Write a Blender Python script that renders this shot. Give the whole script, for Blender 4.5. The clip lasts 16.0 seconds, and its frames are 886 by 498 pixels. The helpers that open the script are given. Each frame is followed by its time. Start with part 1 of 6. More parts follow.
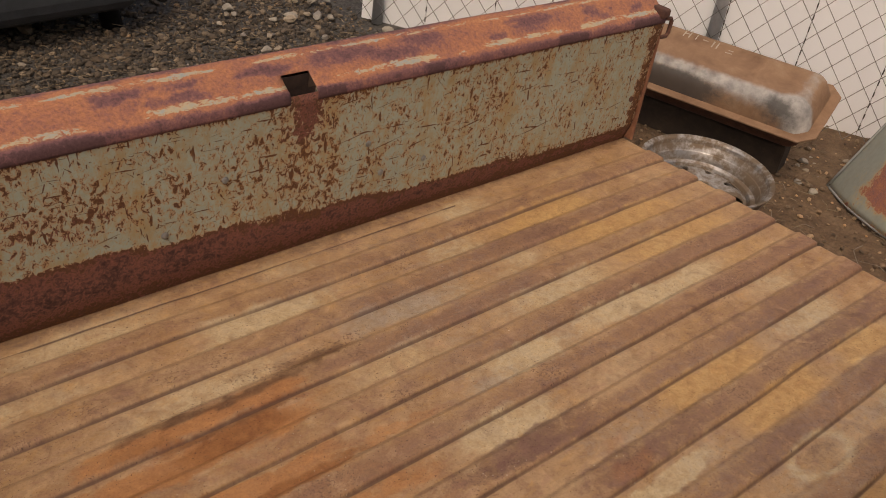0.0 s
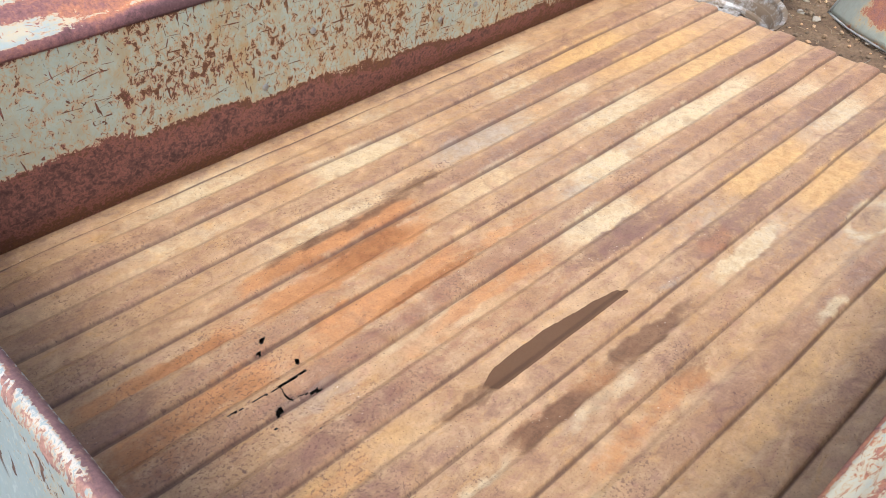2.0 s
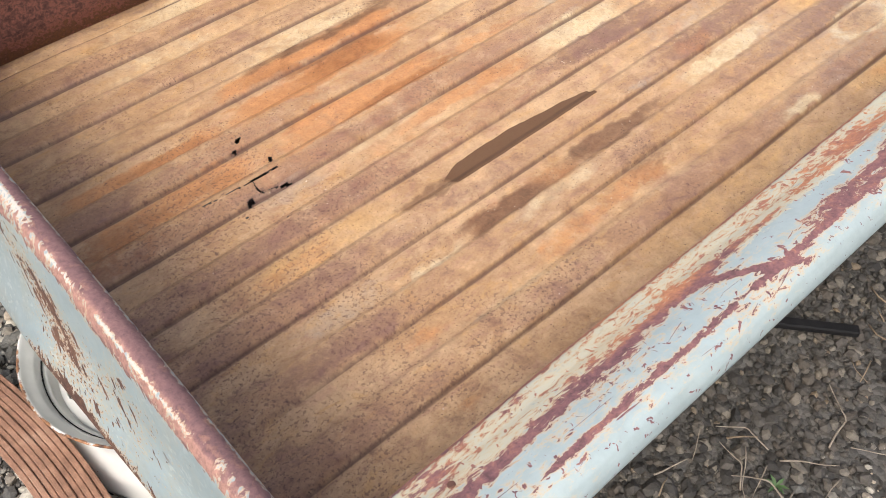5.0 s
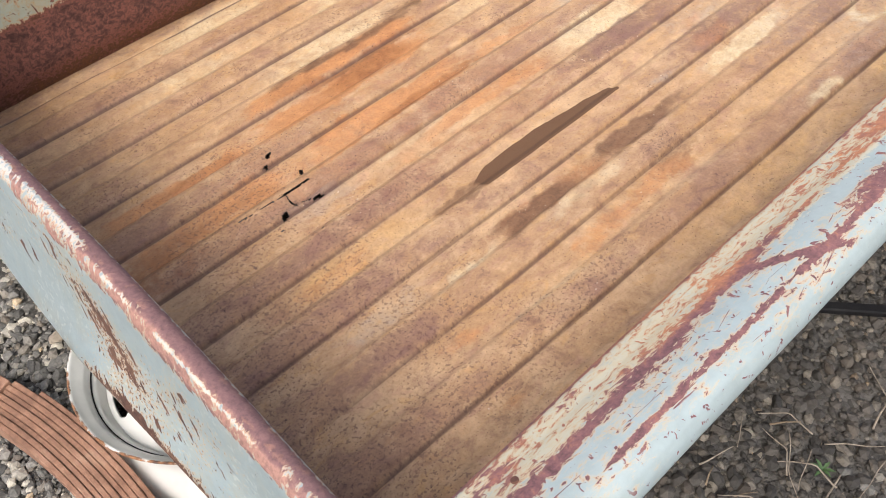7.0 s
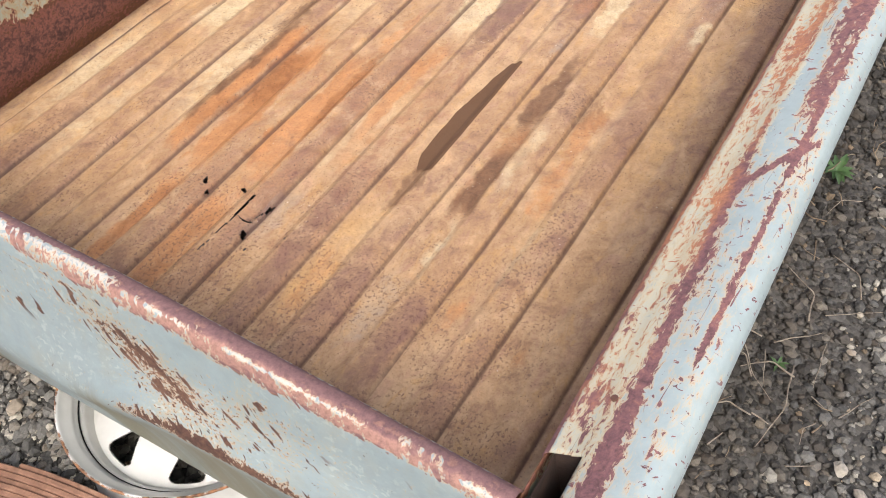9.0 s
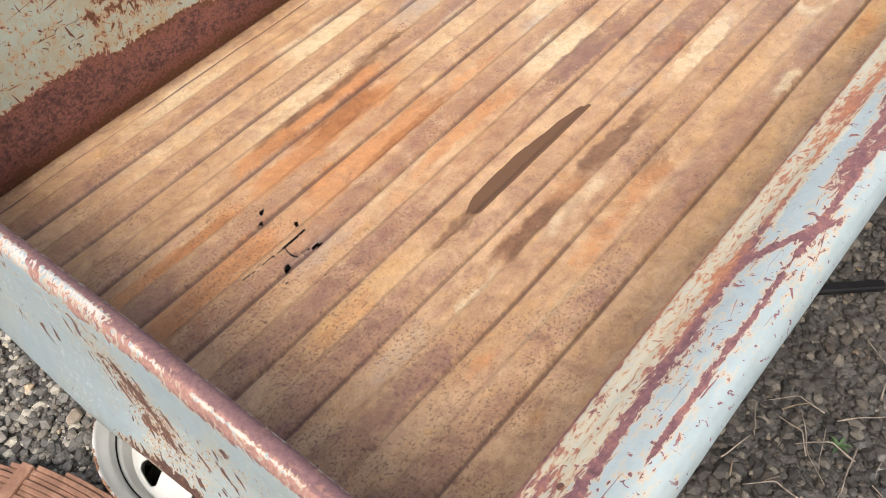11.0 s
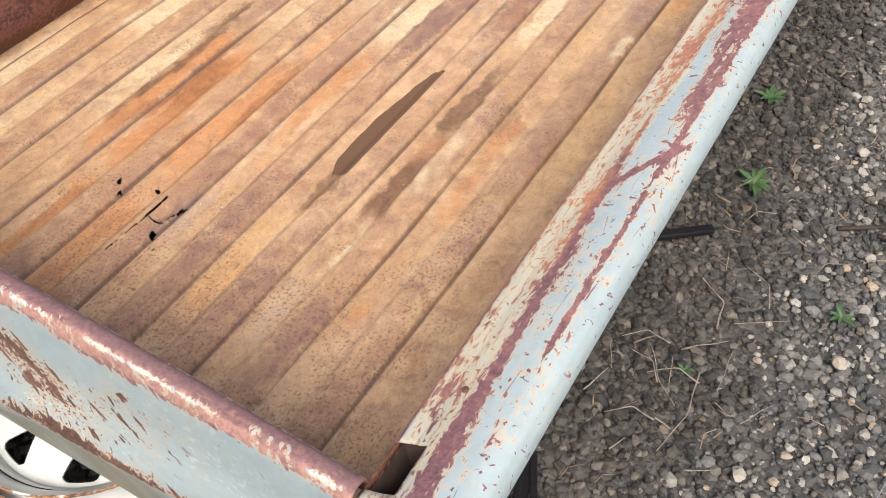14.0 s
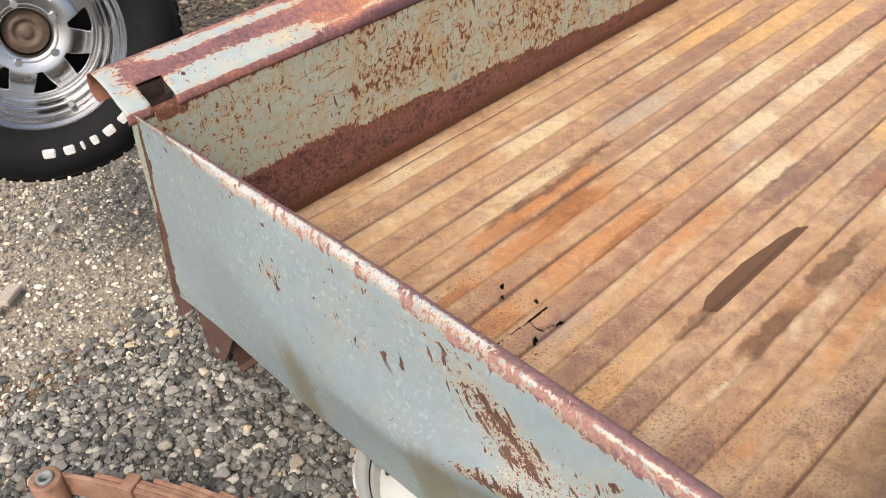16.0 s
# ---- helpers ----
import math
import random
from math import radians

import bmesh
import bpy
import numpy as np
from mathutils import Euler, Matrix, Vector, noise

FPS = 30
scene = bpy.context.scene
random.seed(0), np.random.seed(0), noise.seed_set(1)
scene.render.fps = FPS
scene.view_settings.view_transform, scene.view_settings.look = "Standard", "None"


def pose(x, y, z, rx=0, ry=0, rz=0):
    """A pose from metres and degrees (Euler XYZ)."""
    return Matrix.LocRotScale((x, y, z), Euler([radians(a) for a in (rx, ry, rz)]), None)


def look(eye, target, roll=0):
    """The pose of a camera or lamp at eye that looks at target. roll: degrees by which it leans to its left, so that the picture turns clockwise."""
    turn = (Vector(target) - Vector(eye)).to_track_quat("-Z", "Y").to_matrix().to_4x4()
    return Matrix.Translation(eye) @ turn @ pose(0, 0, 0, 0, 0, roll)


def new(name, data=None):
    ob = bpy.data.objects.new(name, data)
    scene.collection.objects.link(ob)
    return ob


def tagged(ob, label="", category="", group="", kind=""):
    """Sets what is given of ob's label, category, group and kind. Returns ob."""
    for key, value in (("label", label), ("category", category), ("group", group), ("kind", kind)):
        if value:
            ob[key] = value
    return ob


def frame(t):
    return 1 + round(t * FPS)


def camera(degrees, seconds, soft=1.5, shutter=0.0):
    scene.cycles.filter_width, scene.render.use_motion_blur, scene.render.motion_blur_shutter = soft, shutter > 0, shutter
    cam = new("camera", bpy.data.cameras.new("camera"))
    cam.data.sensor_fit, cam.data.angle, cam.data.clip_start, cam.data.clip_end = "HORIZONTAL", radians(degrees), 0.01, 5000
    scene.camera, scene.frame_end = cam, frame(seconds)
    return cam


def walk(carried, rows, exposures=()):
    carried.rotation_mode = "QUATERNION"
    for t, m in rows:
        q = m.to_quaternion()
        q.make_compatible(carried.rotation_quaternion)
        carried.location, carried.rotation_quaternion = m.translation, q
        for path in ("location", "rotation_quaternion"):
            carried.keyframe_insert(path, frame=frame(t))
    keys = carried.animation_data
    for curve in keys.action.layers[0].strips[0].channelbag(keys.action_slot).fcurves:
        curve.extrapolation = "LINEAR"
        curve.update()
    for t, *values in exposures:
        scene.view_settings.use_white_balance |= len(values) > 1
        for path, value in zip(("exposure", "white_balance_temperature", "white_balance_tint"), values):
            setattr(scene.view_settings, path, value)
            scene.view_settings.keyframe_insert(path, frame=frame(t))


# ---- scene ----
cam = camera(54.7, 16.0, soft=0.95)
PATH = [
    (0, (0.296, -0.01, 1.476), (1.465, 1.154, 0.346), 8.3),
    (0.5, (0.302, -0.066, 1.389), (1.194, 1.163, 0.087), 7.0),
    (1, (0.231, -0.052, 1.39), (0.896, 1.283, 0.059), 4.2),
    (1.5, (0.121, -0.041, 1.406), (0.93, 1.245, 0.105), 3.5),
    (2, (-0.087, -0.025, 1.406), (1.062, 0.988, 0.12), 4.3),
    (2.5, (-0.151, -0.068, 1.419), (1.109, 0.798, 0.13), 5.5),
    (3, (-0.142, -0.102, 1.41), (1.057, 0.797, 0.086), 4.1),
    (3.5, (-0.104, -0.141, 1.411), (1.0, 0.778, 0.02), 2.4),
    (4, (-0.071, -0.184, 1.41), (0.933, 0.727, -0.061), 1.6),
    (4.5, (-0.045, -0.232, 1.387), (0.894, 0.662, -0.136), 1.6),
    (5, (-0.048, -0.241, 1.386), (0.84, 0.692, -0.144), 0.1),
    (7.5, (-0.11, -0.215, 1.401), (0.778, 0.732, -0.121), -5.5),
    (8, (-0.219, -0.107, 1.397), (0.83, 0.649, -0.128), -3.2),
    (8.2, (-0.283, -0.071, 1.404), (0.819, 0.605, -0.122), -1.8),
    (10.3, (-0.221, -0.2, 1.432), (0.861, 0.555, -0.07), -6.3),
    (10.5, (-0.174, -0.218, 1.43), (0.872, 0.608, -0.061), -7.7),
    (11, (-0.129, -0.222, 1.429), (0.82, 0.744, -0.042), -9.6),
    (11.5, (-0.166, -0.19, 1.424), (0.742, 0.807, -0.053), -9.1),
    (12, (-0.244, -0.14, 1.428), (0.752, 0.739, -0.066), -5.1),
    (12.3, (-0.302, -0.117, 1.43), (0.779, 0.638, -0.074), -2.4),
    (12.5, (-0.33, -0.117, 1.428), (0.797, 0.539, -0.089), -0.6),
    (13, (-0.353, -0.147, 1.407), (0.838, 0.285, -0.141), 2.3),
    (13.2, (-0.336, -0.164, 1.410), (0.868, 0.237, -0.135), 2.5),
    (13.5, (-0.307, -0.188, 1.419), (0.902, 0.254, -0.112), 1.5),
    (14, (-0.242, -0.216, 1.414), (0.919, 0.429, -0.08), 0.0),
    (14.2, (-0.244, -0.211, 1.406), (0.905, 0.508, -0.064), 0.4),
    (14.5, (-0.269, -0.188, 1.407), (0.861, 0.624, -0.031), 0.8),
    (14.6, (-0.277, -0.176, 1.389), (0.867, 0.673, -0.015), 0.8),
    (14.9, (-0.373, -0.056, 1.417), (0.818, 0.827, 0.075), 0.6),
    (15, (-0.395, -0.03, 1.414), (0.801, 0.888, 0.101), -0.2),
    (15.5, (-0.512, 0.052, 1.451), (0.651, 1.09, 0.198), -1.6),
    (16, (-0.541, 0.059, 1.457), (0.562, 1.153, 0.198), -1.9),
]
walk(cam, [(t, look(eye, target, roll)) for t, eye, target, roll in PATH],
     exposures=[(0, -0.62, 7950, 17), (0.3, -0.34, 7700, 15), (0.6, 0.06, 7100, 12), (0.8, 0.26, 6500, 10), (1.0, 0.49, 5900, 8), (1.5, 0.70, 5750, 7), (2.0, 0.72, 5850, 7), (2.5, 0.72, 6300, 9), (3.5, 0.71, 6400, 9), (5, 0.75, 6350, 9), (8, 0.72, 6300, 10), (10.5, 0.75, 6400, 10), (12, 0.71, 6350, 10), (13, 0.63, 6400, 10), (14, 0.82, 6350, 10), (15, 0.68, 6100, 8), (16, 0.63, 6450, 10)])


# ---- world and light ----
world = bpy.data.worlds.new("world")
scene.world = world
world.use_nodes = True
wn = world.node_tree.nodes
sky = wn.new("ShaderNodeTexSky")
sky.sky_type = "NISHITA"
sky.sun_disc = False
SUN_EL, SUN_AZ = radians(53), radians(238)
sky.sun_elevation, sky.sun_rotation = SUN_EL, SUN_AZ
sky.air_density, sky.dust_density, sky.ozone_density = 1.0, 6.0, 1.0
wn["Background"].inputs["Strength"].default_value = 0.15
world.node_tree.links.new(sky.outputs[0], wn["Background"].inputs["Color"])

sun_data = bpy.data.lights.new("sun", "SUN")
sun_data.energy, sun_data.angle, sun_data.color = 1.15, radians(22), (1.0, 0.94, 0.86)
sun = new("sun", sun_data)
sun_way = Vector((math.sin(SUN_AZ) * math.cos(SUN_EL), math.cos(SUN_AZ) * math.cos(SUN_EL), math.sin(SUN_EL)))
sun.matrix_world = look(sun_way * 30, (0, 0, 0))

# ---- node helpers ----


class Mat:
    """A procedural material under construction."""

    def __init__(self, name, rough=0.8, metal=0.0, spec=0.5):
        self.m = bpy.data.materials.new(name)
        self.m.use_nodes = True
        self.nt = self.m.node_tree
        self.b = self.nt.nodes["Principled BSDF"]
        self.b.inputs["Roughness"].default_value = rough
        self.b.inputs["Metallic"].default_value = metal
        self.b.inputs["Specular IOR Level"].default_value = spec

    def node(self, kind, **inputs):
        n = self.nt.nodes.new(kind)
        for k, v in inputs.items():
            self.put(n.inputs[k], v)
        return n

    def put(self, socket, v):
        if isinstance(v, bpy.types.NodeSocket):
            self.nt.links.new(v, socket)
        else:
            socket.default_value = v

    def coord(self, kind="Object"):
        return self.nt.nodes.new("ShaderNodeTexCoord").outputs[kind]

    def uv(self):
        n = self.nt.nodes.new("ShaderNodeUVMap")
        n.uv_map = "uv"
        return n.outputs[0]

    def attr(self, name, out="Fac"):
        n = self.nt.nodes.new("ShaderNodeAttribute")
        n.attribute_name = name
        return n.outputs[out]

    def scaled(self, vec, s):
        n = self.node("ShaderNodeMapping", Vector=vec)
        n.inputs["Scale"].default_value = s
        return n.outputs[0]

    def turned(self, vec, s, angle):
        n = self.node("ShaderNodeMapping", Vector=vec)
        n.vector_type = "TEXTURE"
        n.inputs["Scale"].default_value = tuple(1 / k for k in s)
        n.inputs["Rotation"].default_value = (0, 0, radians(angle))
        return n.outputs[0]

    def noise(self, vec, scale, detail=6.0, rough=0.6, dist=0.0):
        n = self.node("ShaderNodeTexNoise", Vector=vec, Scale=scale, Detail=detail, Roughness=rough, Distortion=dist)
        return n.outputs["Fac"]

    def voro(self, vec, scale, feature="F1", out="Distance", rand=1.0):
        n = self.node("ShaderNodeTexVoronoi", Vector=vec, Scale=scale, Randomness=rand)
        n.feature = feature
        return n.outputs[out]

    def math(self, op, a, b=0.0, clamp=False):
        n = self.nt.nodes.new("ShaderNodeMath")
        n.operation, n.use_clamp = op, clamp
        self.put(n.inputs[0], a)
        self.put(n.inputs[1], b)
        return n.outputs[0]

    def step(self, v, lo, hi):
        """0 below lo, 1 above hi."""
        n = self.nt.nodes.new("ShaderNodeMapRange")
        n.interpolation_type = "SMOOTHSTEP"
        self.put(n.inputs["Value"], v)
        n.inputs["From Min"].default_value, n.inputs["From Max"].default_value = lo, hi
        return n.outputs["Result"]

    def ramp(self, fac, *stops):
        n = self.node("ShaderNodeValToRGB", Fac=fac)
        e = n.color_ramp.elements
        while len(e) < len(stops):
            e.new(0.5)
        for s, (p, c) in zip(e, stops):
            s.position, s.color = p, (*c, 1)
        return n.outputs[0]

    def mix(self, fac, a, b, blend="MIX"):
        n = self.nt.nodes.new("ShaderNodeMix")
        n.data_type, n.blend_type, n.clamp_factor = "RGBA", blend, True
        self.put(n.inputs[0], fac)
        for s, v in ((n.inputs[6], a), (n.inputs[7], b)):
            self.put(s, (*v, 1) if isinstance(v, tuple) and len(v) == 3 else v)
        return n.outputs[2]

    def bump(self, height, strength=0.3, distance=0.002, normal=None):
        n = self.node("ShaderNodeBump", Height=height, Strength=strength, Distance=distance)
        if normal is not None:
            self.put(n.inputs["Normal"], normal)
        return n.outputs[0]

    def done(self, color=None, rough=None, normal=None, metal=None):
        for key, v in (("Base Color", color), ("Roughness", rough), ("Normal", normal), ("Metallic", metal)):
            if v is not None:
                self.put(self.b.inputs[key], (*v, 1) if isinstance(v, tuple) and len(v) == 3 else v)
        return self.m


# ---- materials ----


def painted_steel(name, paint, paint_alt, streak=(1, 1, 1), coarse=0.6, scratch=0.5, gloss=0.5, halo_tint=(0.55, 0.40, 0.20), halo_amount=0.7, rust_ramp=None, chip=0.68, dist=0.9, strokes=((6, 8, 190, 0.685), (-32, 12, 200, 0.70)), gate_lift=0.35, bloom=0.0, fine_scale=62, wash=((0.30, 0.29, 0.22), 0.35), stroke_lift=0.0, fringe_amount=0.6, wash_warm=False, wash_more=0.0, hue_coarse=0.5, chalk_tint=(0.385, 0.40, 0.37)):
    """Old enamel over steel: the vertex value rust is the share of bare rust; ochre haloes, scratches and grain come on top."""
    a = Mat(name)
    uv = a.uv()
    st = a.scaled(uv, streak)
    big = a.noise(st, 11, 8, 0.65, 0.3)
    fine = a.noise(st, fine_scale, 6, 0.72, dist)
    amount = a.attr("rust")
    v = a.math("ADD", a.math("MULTIPLY", big, coarse), a.math("MULTIPLY", fine, 1 - coarse))
    v = a.math("ADD", a.math("MULTIPLY", a.math("SUBTRACT", v, 0.5), 2.3), amount)
    mask = a.step(v, 0.485, 0.525)
    halo = a.step(v, 0.22, 0.52)
    # scratches in two directions, and small chips
    marks = 0.0
    for angle, sx, sy, cut in strokes:
        marks = a.math("MAXIMUM", marks, a.step(a.math("ADD", a.noise(a.turned(uv, (sx, sy, 1), angle), 1.0, 3, 0.5, 0.3), a.math("MULTIPLY", amount, stroke_lift)), cut, cut + 0.018))
    chips = a.step(a.noise(a.scaled(uv, (1.0, 0.8, 1)), 95, 3, 0.6, 0.8), chip, chip + 0.02)
    gate = a.step(a.math("ADD", a.noise(uv, 6, 3, 0.5), a.math("MULTIPLY", amount, gate_lift)), 0.66 - 0.25 * scratch, 0.76 - 0.25 * scratch)
    sc = a.math("MULTIPLY", a.math("MAXIMUM", marks, chips), gate)
    mask = a.math("MAXIMUM", mask, sc)
    pc = a.mix(a.noise(uv, 5, 6, 0.65), paint, paint_alt)
    pc = a.mix(0.5, pc, a.ramp(a.noise(uv, 38, 6, 0.7), (0.3, (0.78, 0.78, 0.76)), (0.55, (1, 1, 1)), (0.75, (1.14, 1.14, 1.14))), "MULTIPLY")
    pc = a.mix(a.math("MULTIPLY", a.step(a.math("ADD", a.math("MULTIPLY", a.noise(a.scaled(uv, (14, 3.5, 1)), 1.0, 6, 0.68), 0.6), a.math("MULTIPLY", a.noise(uv, 24, 6, 0.68), 0.4)), 0.46 - wash_more, 0.62 - wash_more), a.math("MULTIPLY", a.step(a.attr("warm"), 0.12, 0.42), wash[1]) if wash_warm else wash[1]), pc, wash[0])
    if bloom:
        spots = a.math("MULTIPLY", a.step(a.noise(uv, 85, 3, 0.6, 0.4), 0.52, 0.66), a.step(a.noise(uv, 5, 3, 0.6), 0.42, 0.58))
        pc = a.mix(a.math("MULTIPLY", spots, bloom), pc, (0.52, 0.56, 0.53))
    chalk = a.step(a.math("ADD", a.attr("chalk"), a.math("MULTIPLY", a.math("SUBTRACT", fine, 0.5), 1.6)), 0.35, 0.50)
    pc = a.mix(a.math("MULTIPLY", chalk, 0.85), pc, chalk_tint)
    pc = a.mix(a.math("MULTIPLY", halo, halo_amount), pc, halo_tint)
    drip = a.noise(a.scaled(uv, (30, 3, 1)), 1.0, 5, 0.6)
    # olive dirt layer, also carrying the shade painted under the headboard's fold
    grime_shade = a.step(a.math("ADD", a.attr("grime_shade"), a.math("MULTIPLY", a.math("SUBTRACT", drip, 0.5), 1.2)), 0.25, 0.95)
    pc = a.mix(a.math("MULTIPLY", grime_shade, 0.85), pc, (0.185, 0.17, 0.105))
    fringe = a.step(v, 0.40, 0.49)
    pc = a.mix(a.math("MULTIPLY", fringe, fringe_amount), pc, (0.46, 0.21, 0.10))
    hue = a.math("ADD", a.math("ADD", a.math("MULTIPLY", a.noise(uv, 13, 5, 0.6), hue_coarse), a.math("MULTIPLY", a.noise(uv, 85, 6, 0.72, 0.6), 1 - hue_coarse)), a.math("MULTIPLY", a.attr("warm"), 0.36))
    rc = a.ramp(hue, *(rust_ramp or ((0.36, (0.105, 0.052, 0.052)), (0.47, (0.205, 0.108, 0.106)), (0.56, (0.28, 0.142, 0.130)), (0.66, (0.37, 0.155, 0.108)), (0.77, (0.44, 0.20, 0.105)), (0.88, (0.60, 0.43, 0.21)))))
    rc = a.mix(0.8, rc, a.ramp(a.noise(uv, 150, 5, 0.75), (0.3, (0.55, 0.53, 0.52)), (0.52, (1, 1, 1)), (0.72, (1.35, 1.3, 1.25))), "MULTIPLY")
    col = a.mix(mask, pc, rc)
    edge = a.step(a.math("ADD", a.attr("accent"), a.math("MULTIPLY", a.math("SUBTRACT", fine, 0.5), 1.5)), 0.45, 0.52)
    col = a.mix(edge, col, (0.60, 0.085, 0.11))
    rough = a.math("ADD", a.math("MULTIPLY", mask, 0.85 - gloss), gloss)
    h = a.math("SUBTRACT", a.math("MULTIPLY", a.noise(uv, 240, 4, 0.7), a.math("MULTIPLY", mask, 0.7)), mask)
    n = a.bump(h, 0.55, 0.0010, a.bump(a.noise(uv, 7, 3, 0.5), 0.3, 0.006))
    return a.done(col, rough, n)


CAP = painted_steel("chalky_blue_paint", (0.278, 0.350, 0.368), (0.352, 0.404, 0.388), (0.55, 1.25, 1), 0.30, scratch=1.0, gloss=0.60, chip=0.63, dist=0.5, fine_scale=92, halo_amount=0.72, halo_tint=(0.50, 0.39, 0.235), fringe_amount=0.35,
                    strokes=((3, 7, 260, 0.715), (-14, 16, 300, 0.735)), stroke_lift=0.12, hue_coarse=0.4, wash=((0.53, 0.41, 0.235), 0.80), wash_warm=True, wash_more=0.05, chalk_tint=(0.50, 0.475, 0.355),
                    rust_ramp=((0.36, (0.095, 0.046, 0.050)), (0.47, (0.165, 0.078, 0.082)), (0.56, (0.225, 0.105, 0.100)), (0.66, (0.35, 0.150, 0.100)), (0.77, (0.46, 0.195, 0.100)), (0.90, (0.52, 0.245, 0.125))))
WALL = painted_steel("scratched_green_paint", (0.300, 0.362, 0.318), (0.385, 0.415, 0.330), (1.2, 0.85, 1), 0.30, scratch=0.85, gloss=0.5, chip=0.655, halo_tint=(0.39, 0.275, 0.115), halo_amount=0.55, dist=0.7, fine_scale=64,
                     strokes=((84, 13, 66, 0.655), (50, 26, 125, 0.675), (112, 30, 140, 0.68), (4, 10, 120, 0.665), (-10, 5, 170, 0.675)), wash=((0.36, 0.225, 0.075), 0.75), wash_warm=True, hue_coarse=0.3,
                     rust_ramp=((0.38, (0.055, 0.022, 0.016)), (0.46, (0.105, 0.043, 0.033)), (0.545, (0.215, 0.084, 0.060)), (0.61, (0.105, 0.043, 0.021)), (0.74, (0.140, 0.058, 0.021)), (0.90, (0.30, 0.145, 0.045))))
FRONT = painted_steel("pale_blue_paint", (0.224, 0.284, 0.302), (0.288, 0.340, 0.342), (1.4, 1.2, 1), 0.25, fine_scale=105, scratch=0.30, gloss=0.54, chip=0.68, strokes=((135, 17, 50, 0.715), (124, 26, 74, 0.725)), gate_lift=1.0, bloom=0.30, chalk_tint=(0.53, 0.485, 0.435), stroke_lift=0.33, dist=0.3, fringe_amount=0.45, halo_amount=0.55, halo_tint=(0.42, 0.32, 0.17),
                      rust_ramp=((0.36, (0.045, 0.022, 0.016)), (0.47, (0.088, 0.043, 0.030)), (0.58, (0.145, 0.074, 0.046)), (0.68, (0.25, 0.132, 0.108)), (0.75, (0.160, 0.086, 0.086)), (0.86, (0.195, 0.105, 0.101)), (0.97, (0.33, 0.182, 0.146))))


TAN_A, TAN_B = (0.398, 0.247, 0.130), (0.470, 0.318, 0.184)
BROWN_A, BROWN_B = (0.318, 0.188, 0.112), (0.272, 0.158, 0.104)


